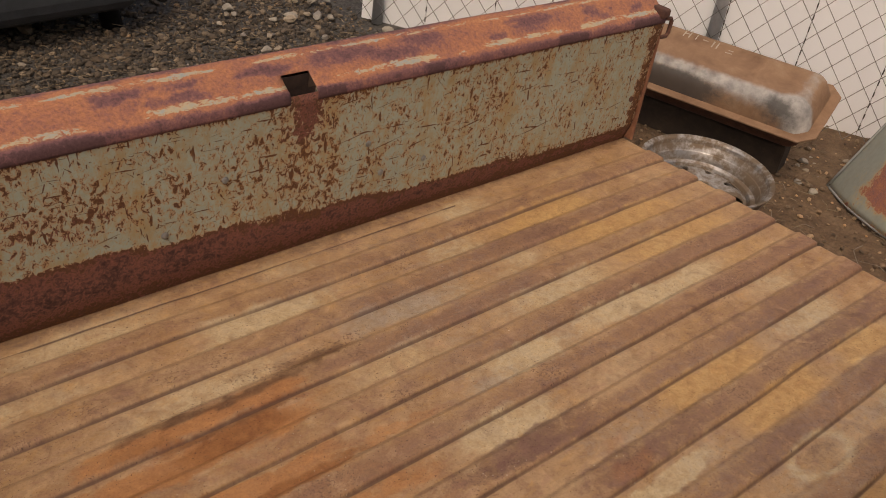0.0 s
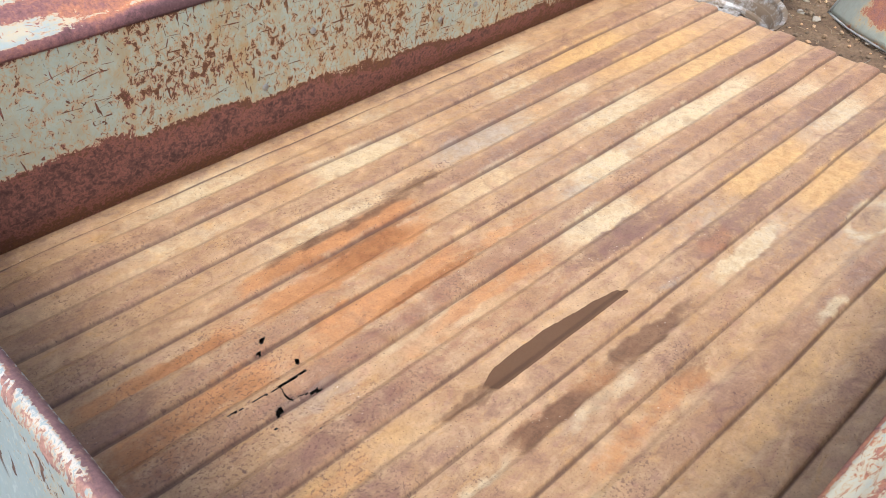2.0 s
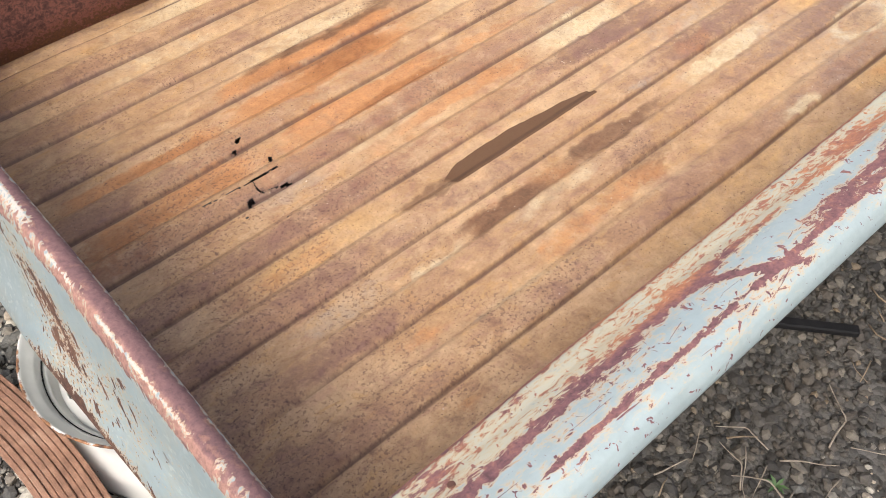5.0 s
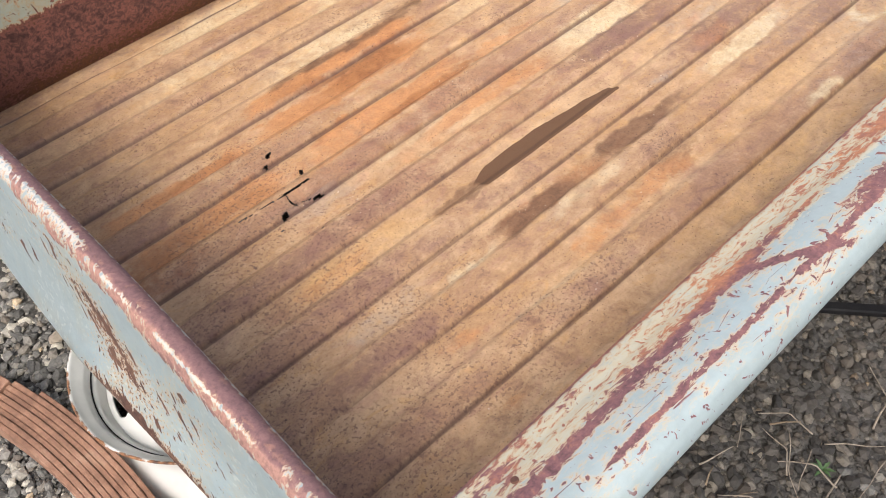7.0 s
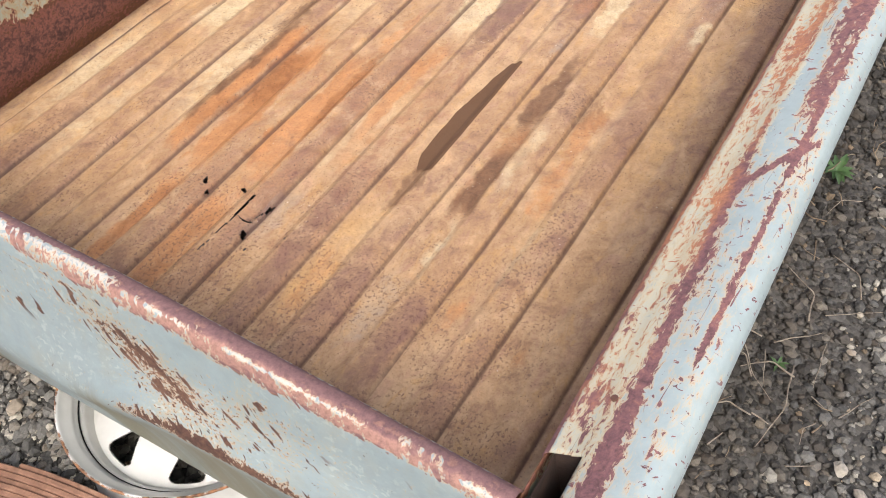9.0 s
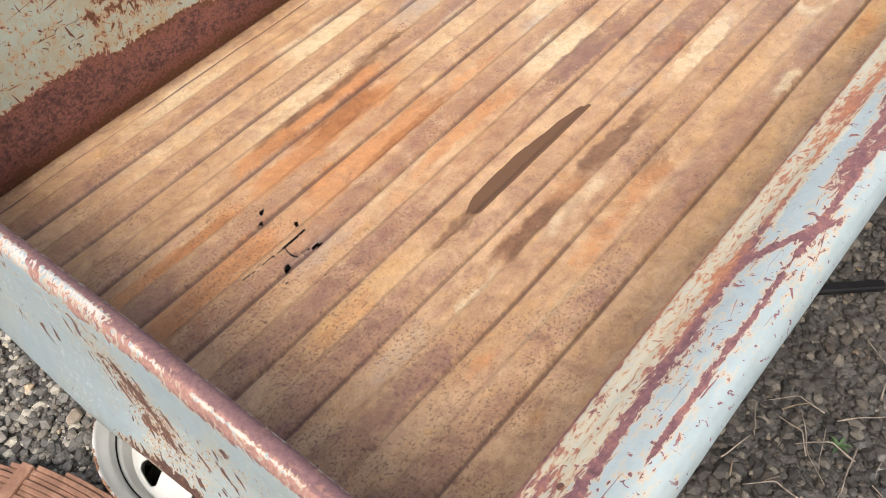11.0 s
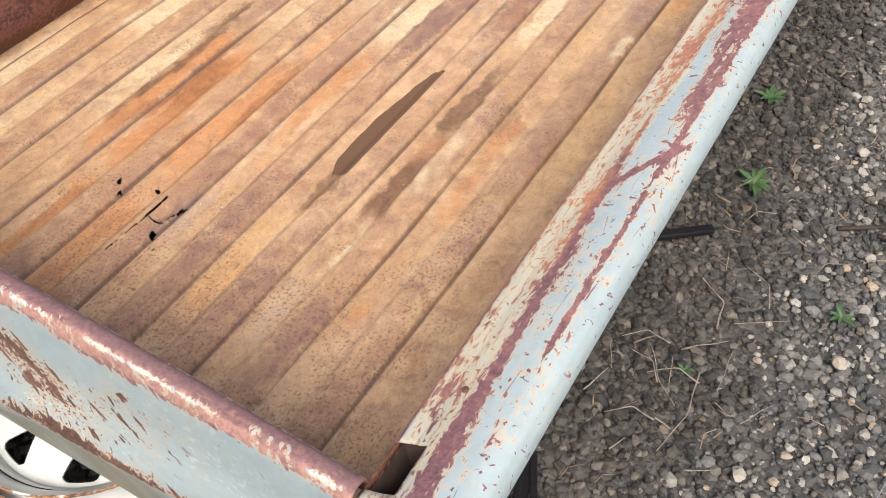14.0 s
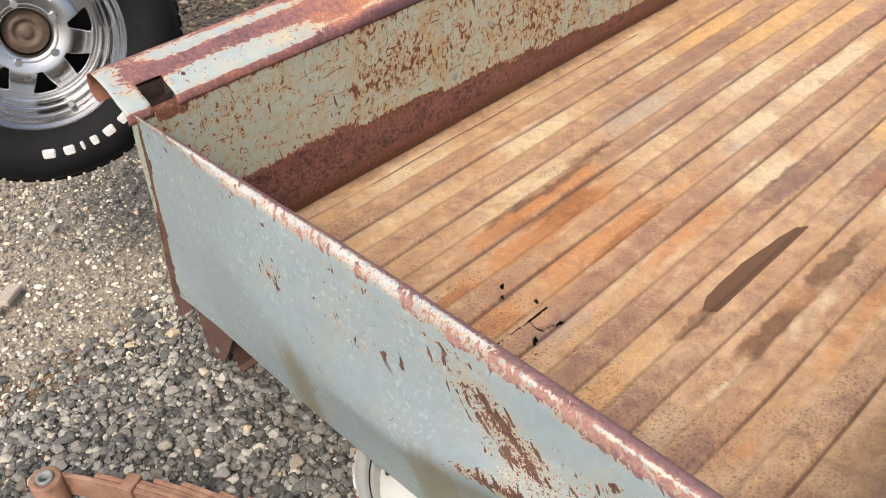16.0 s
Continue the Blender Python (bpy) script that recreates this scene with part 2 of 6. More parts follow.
def floor_steel():
    """Bare rusted floor: mauve-brown crowns, tan hollows, and layers of dust, rust and scale with broken edges."""
    a = Mat("rusted_floor", spec=0.3)
    uv = a.uv()
    crown = a.attr("crown")
    big = a.noise(a.scaled(uv, (4.5, 9, 1)), 1.0, 8, 0.66, 0.3)
    mid = a.noise(a.scaled(uv, (17, 24, 1)), 1.0, 8, 0.68, 0.5)
    fine = a.noise(uv, 62, 7, 0.70, 0.4)
    grain = a.noise(uv, 190, 5, 0.78)
    edge = a.math("ADD", a.math("MULTIPLY", mid, 0.5), a.math("MULTIPLY", fine, 0.5))

    def layer(name, lo, hi, spread):
        """A layer's cover, its border broken up by the grain."""
        return a.step(a.math("ADD", a.attr(name), a.math("MULTIPLY", a.math("SUBTRACT", edge, 0.5), spread)), lo, hi)

    tan = a.mix(a.step(big, 0.36, 0.66), TAN_A, TAN_B)
    tan = a.mix(a.math("MULTIPLY", a.step(mid, 0.50, 0.66), 0.62), tan, (0.270, 0.152, 0.098))
    tan = a.mix(a.math("MULTIPLY", a.math("SUBTRACT", 1.0, a.step(mid, 0.34, 0.48)), 0.60), tan, (0.53, 0.365, 0.215))
    brown = a.mix(a.step(big, 0.40, 0.64), BROWN_A, BROWN_B)
    brown = a.mix(a.math("MULTIPLY", a.step(mid, 0.52, 0.67), 0.62), brown, (0.185, 0.098, 0.084))
    brown = a.mix(a.math("MULTIPLY", a.math("SUBTRACT", 1.0, a.step(mid, 0.32, 0.47)), 0.55), brown, (0.40, 0.245, 0.165))
    blush = a.noise(a.scaled(uv, (13, 30, 1)), 1.3, 7, 0.66, 0.6)
    tan = a.mix(a.math("MULTIPLY", a.step(blush, 0.52, 0.66), 0.45), tan, (0.375, 0.215, 0.150))
    tan = a.mix(a.math("MULTIPLY", a.math("SUBTRACT", 1.0, a.step(blush, 0.34, 0.47)), 0.45), tan, (0.47, 0.275, 0.105))
    brown = a.mix(a.math("MULTIPLY", a.math("SUBTRACT", 1.0, a.step(blush, 0.34, 0.48)), 0.40), brown, (0.38, 0.215, 0.112))
    brown = a.mix(a.math("MULTIPLY", a.step(blush, 0.54, 0.66), 0.35), brown, (0.235, 0.135, 0.118))
    tone = a.step(a.math("ADD", crown, a.math("MULTIPLY", a.math("SUBTRACT", edge, 0.5), 1.5)), 0.08, 0.95)
    col = a.mix(tone, tan, brown)
    for name, cover, c0, c1 in (("dust", 0.84, (0.515, 0.395, 0.232), (0.605, 0.505, 0.330)), ("ash", 0.7, (0.27, 0.225, 0.17), (0.42, 0.375, 0.31)), ("ochre", 0.82, (0.44, 0.250, 0.100), (0.59, 0.385, 0.165)),
                                ("orange", 0.76, (0.36, 0.142, 0.048), (0.50, 0.235, 0.090)), ("rust", 0.86, (0.215, 0.088, 0.036), (0.33, 0.145, 0.055)), ("umber", 0.90, (0.118, 0.060, 0.033), (0.195, 0.108, 0.060)), ("scale", 0.86, (0.105, 0.060, 0.052), (0.215, 0.120, 0.096))):
        col = a.mix(a.math("MULTIPLY", layer(name, 0.08, 0.90, 1.8), cover), col, a.mix(a.step(edge, 0.36, 0.62), c0, c1))
    col = a.mix(0.60, col, a.ramp(grain, (0.28, (0.62, 0.58, 0.55)), (0.5, (1, 1, 1)), (0.72, (1.20, 1.18, 1.14))), "MULTIPLY")
    blot = a.noise(uv, 21, 9, 0.70, 0.9)
    col = a.mix(0.75, col, a.ramp(blot, (0.34, (1.17, 1.15, 1.11)), (0.47, (1, 1, 1)), (0.56, (0.90, 0.87, 0.87)), (0.68, (0.66, 0.60, 0.60))), "MULTIPLY")
    # dark granules, thicker on the crowns and in the speckled stains
    spots = a.noise(uv, 150, 3, 0.55, 0.2)
    where = a.math("ADD", a.math("ADD", a.noise(uv, 8, 4, 0.6), a.math("MULTIPLY", crown, 0.10)), a.math("MULTIPLY", a.attr("speckle"), 0.45))
    col = a.mix(a.math("MULTIPLY", a.math("MULTIPLY", a.step(spots, 0.54, 0.62), a.step(where, 0.56, 0.74)), 0.58), col, (0.120, 0.064, 0.048))
    pits = a.math("MULTIPLY", a.step(a.noise(uv, 230, 2, 0.5), 0.655, 0.69), a.step(a.noise(uv, 9, 3, 0.6), 0.36, 0.54))
    col = a.mix(a.math("MULTIPLY", pits, 0.75), col, (0.06, 0.035, 0.028))
    scabs = a.math("MULTIPLY", a.step(a.noise(a.scaled(uv, (0.8, 1.2, 1)), 105, 4, 0.62, 0.6), 0.645, 0.685), a.step(where, 0.50, 0.72))
    col = a.mix(a.math("MULTIPLY", scabs, 0.75), col, (0.105, 0.058, 0.048))
    flecks = a.math("MULTIPLY", a.step(a.noise(uv, 165, 2, 0.5), 0.70, 0.72), a.step(a.math("ADD", a.noise(uv, 6, 3, 0.6), a.math("MULTIPLY", a.attr("fleck"), 0.6)), 0.56, 0.66))
    col = a.mix(a.math("MULTIPLY", flecks, 0.75), col, (0.70, 0.62, 0.50))
    # groove lines darkened for caught dirt and for the shade of the step
    dirt = a.step(a.math("ADD", a.attr("groove"), a.math("MULTIPLY", a.math("SUBTRACT", fine, 0.5), 0.6)), 0.12, 1.0)
    col = a.mix(a.math("MULTIPLY", dirt, 0.78), col, (0.085, 0.046, 0.036))
    wet = a.step(a.math("ADD", a.attr("wet"), a.math("MULTIPLY", a.math("SUBTRACT", a.noise(uv, 60, 5, 0.65), 0.5), 0.45)), 0.36, 0.56)
    col = a.mix(a.math("MULTIPLY", wet, 0.95), col, a.mix(mid, (0.084, 0.044, 0.023), (0.130, 0.069, 0.039)))
    rough = a.math("ADD", a.math("ADD", 0.42, a.math("MULTIPLY", grain, 0.3)), a.math("MULTIPLY", wet, 0.45))
    n = a.bump(grain, 0.45, 0.0012, a.bump(fine, 0.4, 0.003))
    return a.done(col, rough, n)


FLOOR = floor_steel()


def rusty(name, c1, c2, c3, scale=30, rough=0.85, metal=0.0, spec=0.5):
    a = Mat(name, rough, metal, spec)
    o = a.coord()
    v = a.noise(o, scale, 8, 0.65, 0.4)
    col = a.ramp(v, (0.3, c1), (0.52, c2), (0.75, c3))
    g = a.noise(o, scale * 9, 4, 0.7)
    col = a.mix(a.math("MULTIPLY", g, 0.6), col, (0.4, 0.38, 0.36), "MULTIPLY")
    return a.done(col, a.math("ADD", rough - 0.1, a.math("MULTIPLY", v, 0.2)), a.bump(g, 0.4, 0.002, a.bump(v, 0.3, 0.004)))


RUST_DARK = rusty("dark_rust", (0.06, 0.03, 0.025), (0.12, 0.055, 0.04), (0.22, 0.10, 0.06))
POCKET = rusty("pocket_rust", (0.030, 0.018, 0.014), (0.055, 0.032, 0.024), (0.10, 0.055, 0.038))
RUST_RED = rusty("red_brown_rust", (0.14, 0.06, 0.04), (0.24, 0.105, 0.06), (0.36, 0.18, 0.10), 22)
# dark brown for weathered sticks and for the shade painted under the tank
SHADE_STICK_BROWN = rusty("shade_stick_brown", (0.022, 0.015, 0.011), (0.04, 0.028, 0.02), (0.07, 0.05, 0.035), 20)
HUB = rusty("oily_brown_rust", (0.075, 0.048, 0.032), (0.135, 0.090, 0.060), (0.21, 0.15, 0.105), 26, 0.6)
SPRING = rusty("spring_rust", (0.18, 0.092, 0.058), (0.31, 0.168, 0.108), (0.43, 0.27, 0.19), 22)
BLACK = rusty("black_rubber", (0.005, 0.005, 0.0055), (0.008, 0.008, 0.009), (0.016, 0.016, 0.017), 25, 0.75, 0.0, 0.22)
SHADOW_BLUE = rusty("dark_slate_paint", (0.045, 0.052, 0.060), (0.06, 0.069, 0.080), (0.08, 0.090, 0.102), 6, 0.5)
ZINC = rusty("grey_zinc", (0.22, 0.23, 0.22), (0.34, 0.35, 0.34), (0.48, 0.48, 0.46), 60, 0.5, 0.5)
TWIG = rusty("dry_twig", (0.16, 0.13, 0.10), (0.28, 0.24, 0.19), (0.42, 0.38, 0.31), 40)
STRAW = rusty("dry_straw", (0.14, 0.10, 0.065), (0.27, 0.21, 0.14), (0.44, 0.37, 0.26), 12)
WIRE = rusty("galvanised_wire", (0.20, 0.205, 0.21), (0.30, 0.305, 0.31), (0.42, 0.42, 0.42), 50, 0.5, 0.4)
LETTER = rusty("white_rubber", (0.62, 0.62, 0.60), (0.75, 0.75, 0.73), (0.82, 0.82, 0.80), 30, 0.7)
POST_GREY = rusty("post_grey", (0.48, 0.51, 0.54), (0.58, 0.61, 0.64), (0.66, 0.69, 0.72), 8, 0.5)
GREY_PAINT = rusty("faded_grey_paint", (0.34, 0.37, 0.37), (0.42, 0.45, 0.45), (0.5, 0.52, 0.5), 8, 0.6)


def wheel_white():
    a = Mat("white_wheel_enamel", 0.35)
    o = a.coord()
    v = a.noise(o, 60, 4, 0.6)
    col = a.mix(a.step(a.noise(o, 7, 5, 0.6), 0.4, 0.7), (0.58, 0.585, 0.56), (0.47, 0.475, 0.45))
    chip = a.math("MAXIMUM", a.step(v, 0.72, 0.74), a.step(a.math("ADD", a.attr("rust"), a.math("SUBTRACT", a.noise(o, 45, 5, 0.7), 0.5)), 0.45, 0.6))
    col = a.mix(chip, col, a.ramp(a.noise(o, 80, 4, 0.6), (0.35, (0.06, 0.03, 0.02)), (0.65, (0.34, 0.16, 0.07))))
    return a.done(col, a.math("ADD", 0.3, a.math("MULTIPLY", chip, 0.5)), a.bump(v, 0.1, 0.001))


def wheel_chrome(name, dirt_amount, dirt, polish=0.24):
    a = Mat(name, 0.25, 1.0)
    o = a.coord()
    d = a.step(a.math("ADD", a.noise(o, 14, 7, 0.68), dirt_amount), 0.5, 0.72)
    col = a.mix(d, (0.50, 0.50, 0.495), dirt)
    g = a.noise(o, 120, 4, 0.7)
    return a.done(col, a.math("ADD", polish, a.math("MULTIPLY", d, 0.5)), a.bump(g, 0.12, 0.001), a.math("SUBTRACT", 1.0, a.math("MULTIPLY", d, 0.85)))


WHITE_WHEEL = wheel_white()
CHROME = wheel_chrome("dull_chrome", -0.12, (0.20, 0.18, 0.15))
DUSTY_CHROME = wheel_chrome("dusty_chrome", 0.17, (0.17, 0.125, 0.085), 0.28)


def stone_mat(name="gravel", gain=1.0, hue=(1, 1, 1)):
    a = Mat(name, 0.85)
    g = a.nt.nodes.new("ShaderNodeNewGeometry").outputs["Random Per Island"]
    o = a.coord()
    c = a.ramp(g, (0.0, (0.058, 0.057, 0.056)), (0.32, (0.112, 0.110, 0.108)), (0.58, (0.195, 0.190, 0.184)), (0.74, (0.135, 0.116, 0.098)), (0.86, (0.285, 0.272, 0.25)), (0.975, (0.42, 0.40, 0.36)), (0.993, (0.44, 0.35, 0.25)))
    c = a.mix(1.0, c, tuple(gain * h for h in hue), "MULTIPLY")
    n = a.noise(o, 220, 5, 0.7)
    c = a.mix(0.7, c, a.ramp(n, (0.3, (0.6, 0.58, 0.56)), (0.5, (1, 1, 1)), (0.75, (1.5, 1.45, 1.4))), "MULTIPLY")
    c = a.mix(a.math("MULTIPLY", a.step(a.noise(o, 3, 5, 0.6), 0.5, 0.7), 0.16), c, (0.17, 0.145, 0.12))
    return a.done(c, 0.85, a.bump(n, 0.5, 0.002))


GRAVEL = stone_mat("gravel", 0.80, (0.99, 1.0, 0.95))
# gain cut far down: damp earth with the bed's contact shade painted in
GRAVEL_DAMP_SHADE = stone_mat("damp_shade_gravel", 0.31, (1.06, 1.0, 0.90))
GRAVEL_MID = stone_mat("grey_gravel", 1.02, (1.02, 1.02, 0.95))
GRAVEL_PALE = stone_mat("dusty_gravel", 2.05, (1.06, 1.02, 0.90))
EARTH_CRUMBS = stone_mat("earth_crumbs", 0.95, (1.30, 0.95, 0.64))
GRAVEL_BROWN = stone_mat("earthy_gravel", 0.55, (1.18, 0.98, 0.76))


def pale_stone():
    a = Mat("pale_stone", 0.85)
    o = a.coord()
    r = a.nt.nodes.new("ShaderNodeObjectInfo").outputs["Random"]
    c = a.ramp(r, (0.0, (0.38, 0.35, 0.29)), (0.4, (0.31, 0.29, 0.26)), (0.7, (0.37, 0.31, 0.23)), (1.0, (0.24, 0.225, 0.21)))
    n = a.noise(o, 120, 6, 0.7)
    c = a.mix(0.6, c, a.ramp(n, (0.3, (0.55, 0.53, 0.5)), (0.55, (1, 1, 1))), "MULTIPLY")
    return a.done(c, 0.85, a.bump(n, 0.5, 0.003))


PALE = pale_stone()


def ground_mat():
    a = Mat("gravelly_earth", 0.95)
    o = a.coord()
    dirt = a.attr("dirt")
    n1 = a.noise(o, 2.2, 7, 0.62)
    n2 = a.noise(o, 60, 6, 0.7)
    vor = a.voro(o, 75)
    cell = a.voro(o, 75, "F1", "Color")
    stones = a.mix(0.8, (0.045, 0.041, 0.036), a.mix(cell, (0.035, 0.033, 0.030), (0.13, 0.125, 0.115)))
    earth = a.ramp(a.noise(o, 9, 7, 0.65), (0.3, (0.090, 0.056, 0.034)), (0.55, (0.165, 0.108, 0.064)), (0.75, (0.24, 0.165, 0.105)))
    d = a.step(a.math("ADD", dirt, a.math("MULTIPLY", a.math("SUBTRACT", n1, 0.5), 0.8)), 0.4, 0.62)
    c = a.mix(d, stones, earth)
    c = a.mix(a.step(a.math("ADD", a.attr("dusty"), a.math("MULTIPLY", a.math("SUBTRACT", n1, 0.5), 0.9)), 0.25, 0.75), c, a.mix(a.noise(o, 26, 6, 0.7), (0.20, 0.165, 0.120), (0.40, 0.35, 0.27)))
    c = a.mix(0.5, c, a.ramp(n2, (0.3, (0.5, 0.5, 0.5)), (0.6, (1.15, 1.15, 1.15))), "MULTIPLY")
    h = a.math("ADD", a.math("MULTIPLY", vor, -0.6), a.math("MULTIPLY", n2, 0.5))
    return a.done(c, 0.95, a.bump(h, 0.8, 0.012))


EARTH = ground_mat()


def leaf_mat():
    a = Mat("weed_leaf", 0.5)
    o = a.coord()
    c = a.ramp(a.noise(o, 40, 4, 0.6), (0.3, (0.035, 0.075, 0.024)), (0.6, (0.06, 0.115, 0.038)), (0.8, (0.10, 0.16, 0.06)))
    return a.done(c, 0.5)


LEAF = leaf_mat()


def tank_mat():
    a = Mat("tank_steel", 0.8)
    o = a.coord()
    v = a.noise(o, 9, 8, 0.65, 0.3)
    c = a.ramp(v, (0.3, (0.17, 0.095, 0.055)), (0.55, (0.27, 0.165, 0.10)), (0.78, (0.36, 0.25, 0.16)))
    w = a.attr("bare")
    m = a.step(a.math("ADD", w, a.math("MULTIPLY", a.math("SUBTRACT", a.noise(o, 30, 7, 0.7), 0.5), 0.7)), 0.30, 0.95)
    s = a.step(a.math("ADD", a.attr("soot"), a.math("MULTIPLY", a.math("SUBTRACT", a.noise(o, 34, 7, 0.7), 0.5), 0.9)), 0.30, 0.9)
    c = a.mix(m, c, a.ramp(a.noise(o, 20, 6, 0.6), (0.35, (0.22, 0.22, 0.22)), (0.65, (0.46, 0.45, 0.43))))
    c = a.mix(a.math("MULTIPLY", s, 0.85), c, (0.060, 0.058, 0.056))
    return a.done(c, 0.75, a.bump(a.noise(o, 120, 4, 0.7), 0.3, 0.002))


TANK = tank_mat()


def sheet_white():
    a = Mat("white_sheeting", 0.45)
    o = a.coord()
    c = a.mix(a.math("MULTIPLY", a.step(a.noise(a.scaled(o, (3, 3, 0.6)), 2, 6, 0.6), 0.45, 0.8), 0.5), (0.90, 0.93, 0.96), (0.84, 0.86, 0.88))
    return a.done(c, 0.45, a.bump(a.noise(o, 3, 3, 0.5), 0.1, 0.01))


SHEETING = sheet_white()
STITCH = rusty("dark_stitching", (0.04, 0.04, 0.04), (0.06, 0.06, 0.06), (0.1, 0.1, 0.1))
CHALK = rusty("chalk_marks", (0.42, 0.36, 0.29), (0.5, 0.44, 0.37), (0.6, 0.54, 0.46))
FENDER = painted_steel("rust_washed_panel_paint", (0.30, 0.34, 0.31), (0.36, 0.38, 0.33), (0.6, 0.6, 1), scratch=0.4, gloss=0.55)

# ---- mesh helpers ----
rng = np.random.default_rng(7)


def lattice(seed, nx, ny):
    return np.random.default_rng(seed).random((nx, ny))


def vnoise(x, y, fx, fy, seed):
    """Smooth value noise between 0 and 1 over arrays x, y (metres), fx and fy cells a metre."""
    g = lattice(seed, 257, 257)
    u, v = np.asarray(x) * fx + 1000.0, np.asarray(y) * fy + 1000.0
    i, j = np.floor(u).astype(int), np.floor(v).astype(int)
    a, b = u - i, v - j
    a, b = a * a * (3 - 2 * a), b * b * (3 - 2 * b)
    i0, i1, j0, j1 = i % 257, (i + 1) % 257, j % 257, (j + 1) % 257
    return (g[i0, j0] * (1 - a) + g[i1, j0] * a) * (1 - b) + (g[i0, j1] * (1 - a) + g[i1, j1] * a) * b


def fnoise(x, y, fx, fy, seed, octaves=4):
    s, t, w = 0.0, 0.0, 1.0
    for k in range(octaves):
        s = s + w * vnoise(x, y, fx * 2 ** k, fy * 2 ** k, seed + k)
        t += w
        w *= 0.55
    return s / t


def smooth(v, lo, hi):
    t = np.clip((v - lo) / (hi - lo), 0, 1)
    return t * t * (3 - 2 * t)


def mesh_of(name, verts, faces, uv=None, attrs=None, shade=True):
    me = bpy.data.meshes.new(name)
    verts = np.asarray(verts, dtype=float)
    if isinstance(faces, np.ndarray):
        faces = faces.tolist()
    me.from_pydata(verts.tolist(), [], faces)
    if uv is not None:
        layer = me.uv_layers.new(name="uv")
        idx = np.zeros(len(me.loops), dtype=np.int32)
        me.loops.foreach_get("vertex_index", idx)
        layer.data.foreach_set("uv", np.asarray(uv, dtype=np.float32)[idx].ravel())
    for key, val in (attrs or {}).items():
        val = np.asarray(val, dtype=np.float32)
        if val.ndim == 2:
            at = me.attributes.new(key, "FLOAT_COLOR", "POINT")
            at.data.foreach_set("color", np.concatenate([val, np.ones((len(val), 1), np.float32)], 1).ravel())
        else:
            at = me.attributes.new(key, "FLOAT", "POINT")
            at.data.foreach_set("value", val)
    if shade:
        me.polygons.foreach_set("use_smooth", np.ones(len(me.polygons), dtype=bool))
    me.update()
    return me


def part(name, data, material, parent=None, label=""):
    """Links a bmesh or a mesh as one object, under its thing if one is given."""
    if isinstance(data, bmesh.types.BMesh):
        me = bpy.data.meshes.new(name)
        data.to_mesh(me)
        data.free()
    else:
        me = data
    me.materials.append(material)
    ob = new(name, me)
    if parent is not None:
        ob.parent = parent
    if label:
        tagged(ob, label)
    return ob


def thing(name, label, category, group="", kind="", at=(0, 0, 0)):
    e = new(name)
    e.empty_display_size = 0.05
    e.matrix_world = Matrix.Translation(at)
    return tagged(e, label, category, group, kind)


def grid(points):
    """Vertices and quads of an array of rows of points (n, m, 3)."""
    n, m, _ = points.shape
    i, j = np.meshgrid(np.arange(n - 1), np.arange(m - 1), indexing="ij")
    q = np.stack([i * m + j, (i + 1) * m + j, (i + 1) * m + j + 1, i * m + j + 1], -1).reshape(-1, 4)
    return points.reshape(-1, 3), q


def thicken(ob, t, offset=-1):
    md = ob.modifiers.new("thickness", "SOLIDIFY")
    md.thickness, md.offset = t, offset
    return ob


def box_bm(x0, x1, y0, y1, z0, z1, bevel=0.0, bm=None, seg=1):
    bm = bm or bmesh.new()
    r = bmesh.ops.create_cube(bm, size=1)
    for v in r["verts"]:
        v.co = ((x0 + x1) / 2 + v.co.x * (x1 - x0), (y0 + y1) / 2 + v.co.y * (y1 - y0), (z0 + z1) / 2 + v.co.z * (z1 - z0))
    if bevel:
        es = list({e for v in r["verts"] for e in v.link_edges})
        bmesh.ops.bevel(bm, geom=es, offset=bevel, segments=seg, affect="EDGES", profile=0.5)
    return bm


def tube_bm(points, radius, sides=8, bm=None, taper=None):
    """A round bar along points."""
    bm = bm or bmesh.new()
    pts = [Vector(p) for p in points]
    rings = []
    for k, p in enumerate(pts):
        d = (pts[min(k + 1, len(pts) - 1)] - pts[max(k - 1, 0)]).normalized()
        a = d.orthogonal().normalized()
        b = d.cross(a)
        r = radius if taper is None else radius * (1 + (taper - 1) * k / (len(pts) - 1))
        rings.append([bm.verts.new(p + r * (math.cos(t) * a + math.sin(t) * b)) for t in np.linspace(0, 2 * math.pi, sides, endpoint=False)])
    for r0, r1 in zip(rings, rings[1:]):
        # keep the rings aligned
        best = min(range(sides), key=lambda s: sum((r0[i].co - r1[(i + s) % sides].co).length for i in range(sides)))
        for i in range(sides):
            f = bm.faces.new((r0[i], r0[(i + 1) % sides], r1[(i + 1 + best) % sides], r1[(i + best) % sides]))
            f.smooth = True
    bm.faces.new(list(reversed(rings[0])))
    bm.faces.new(rings[-1])
    return bm


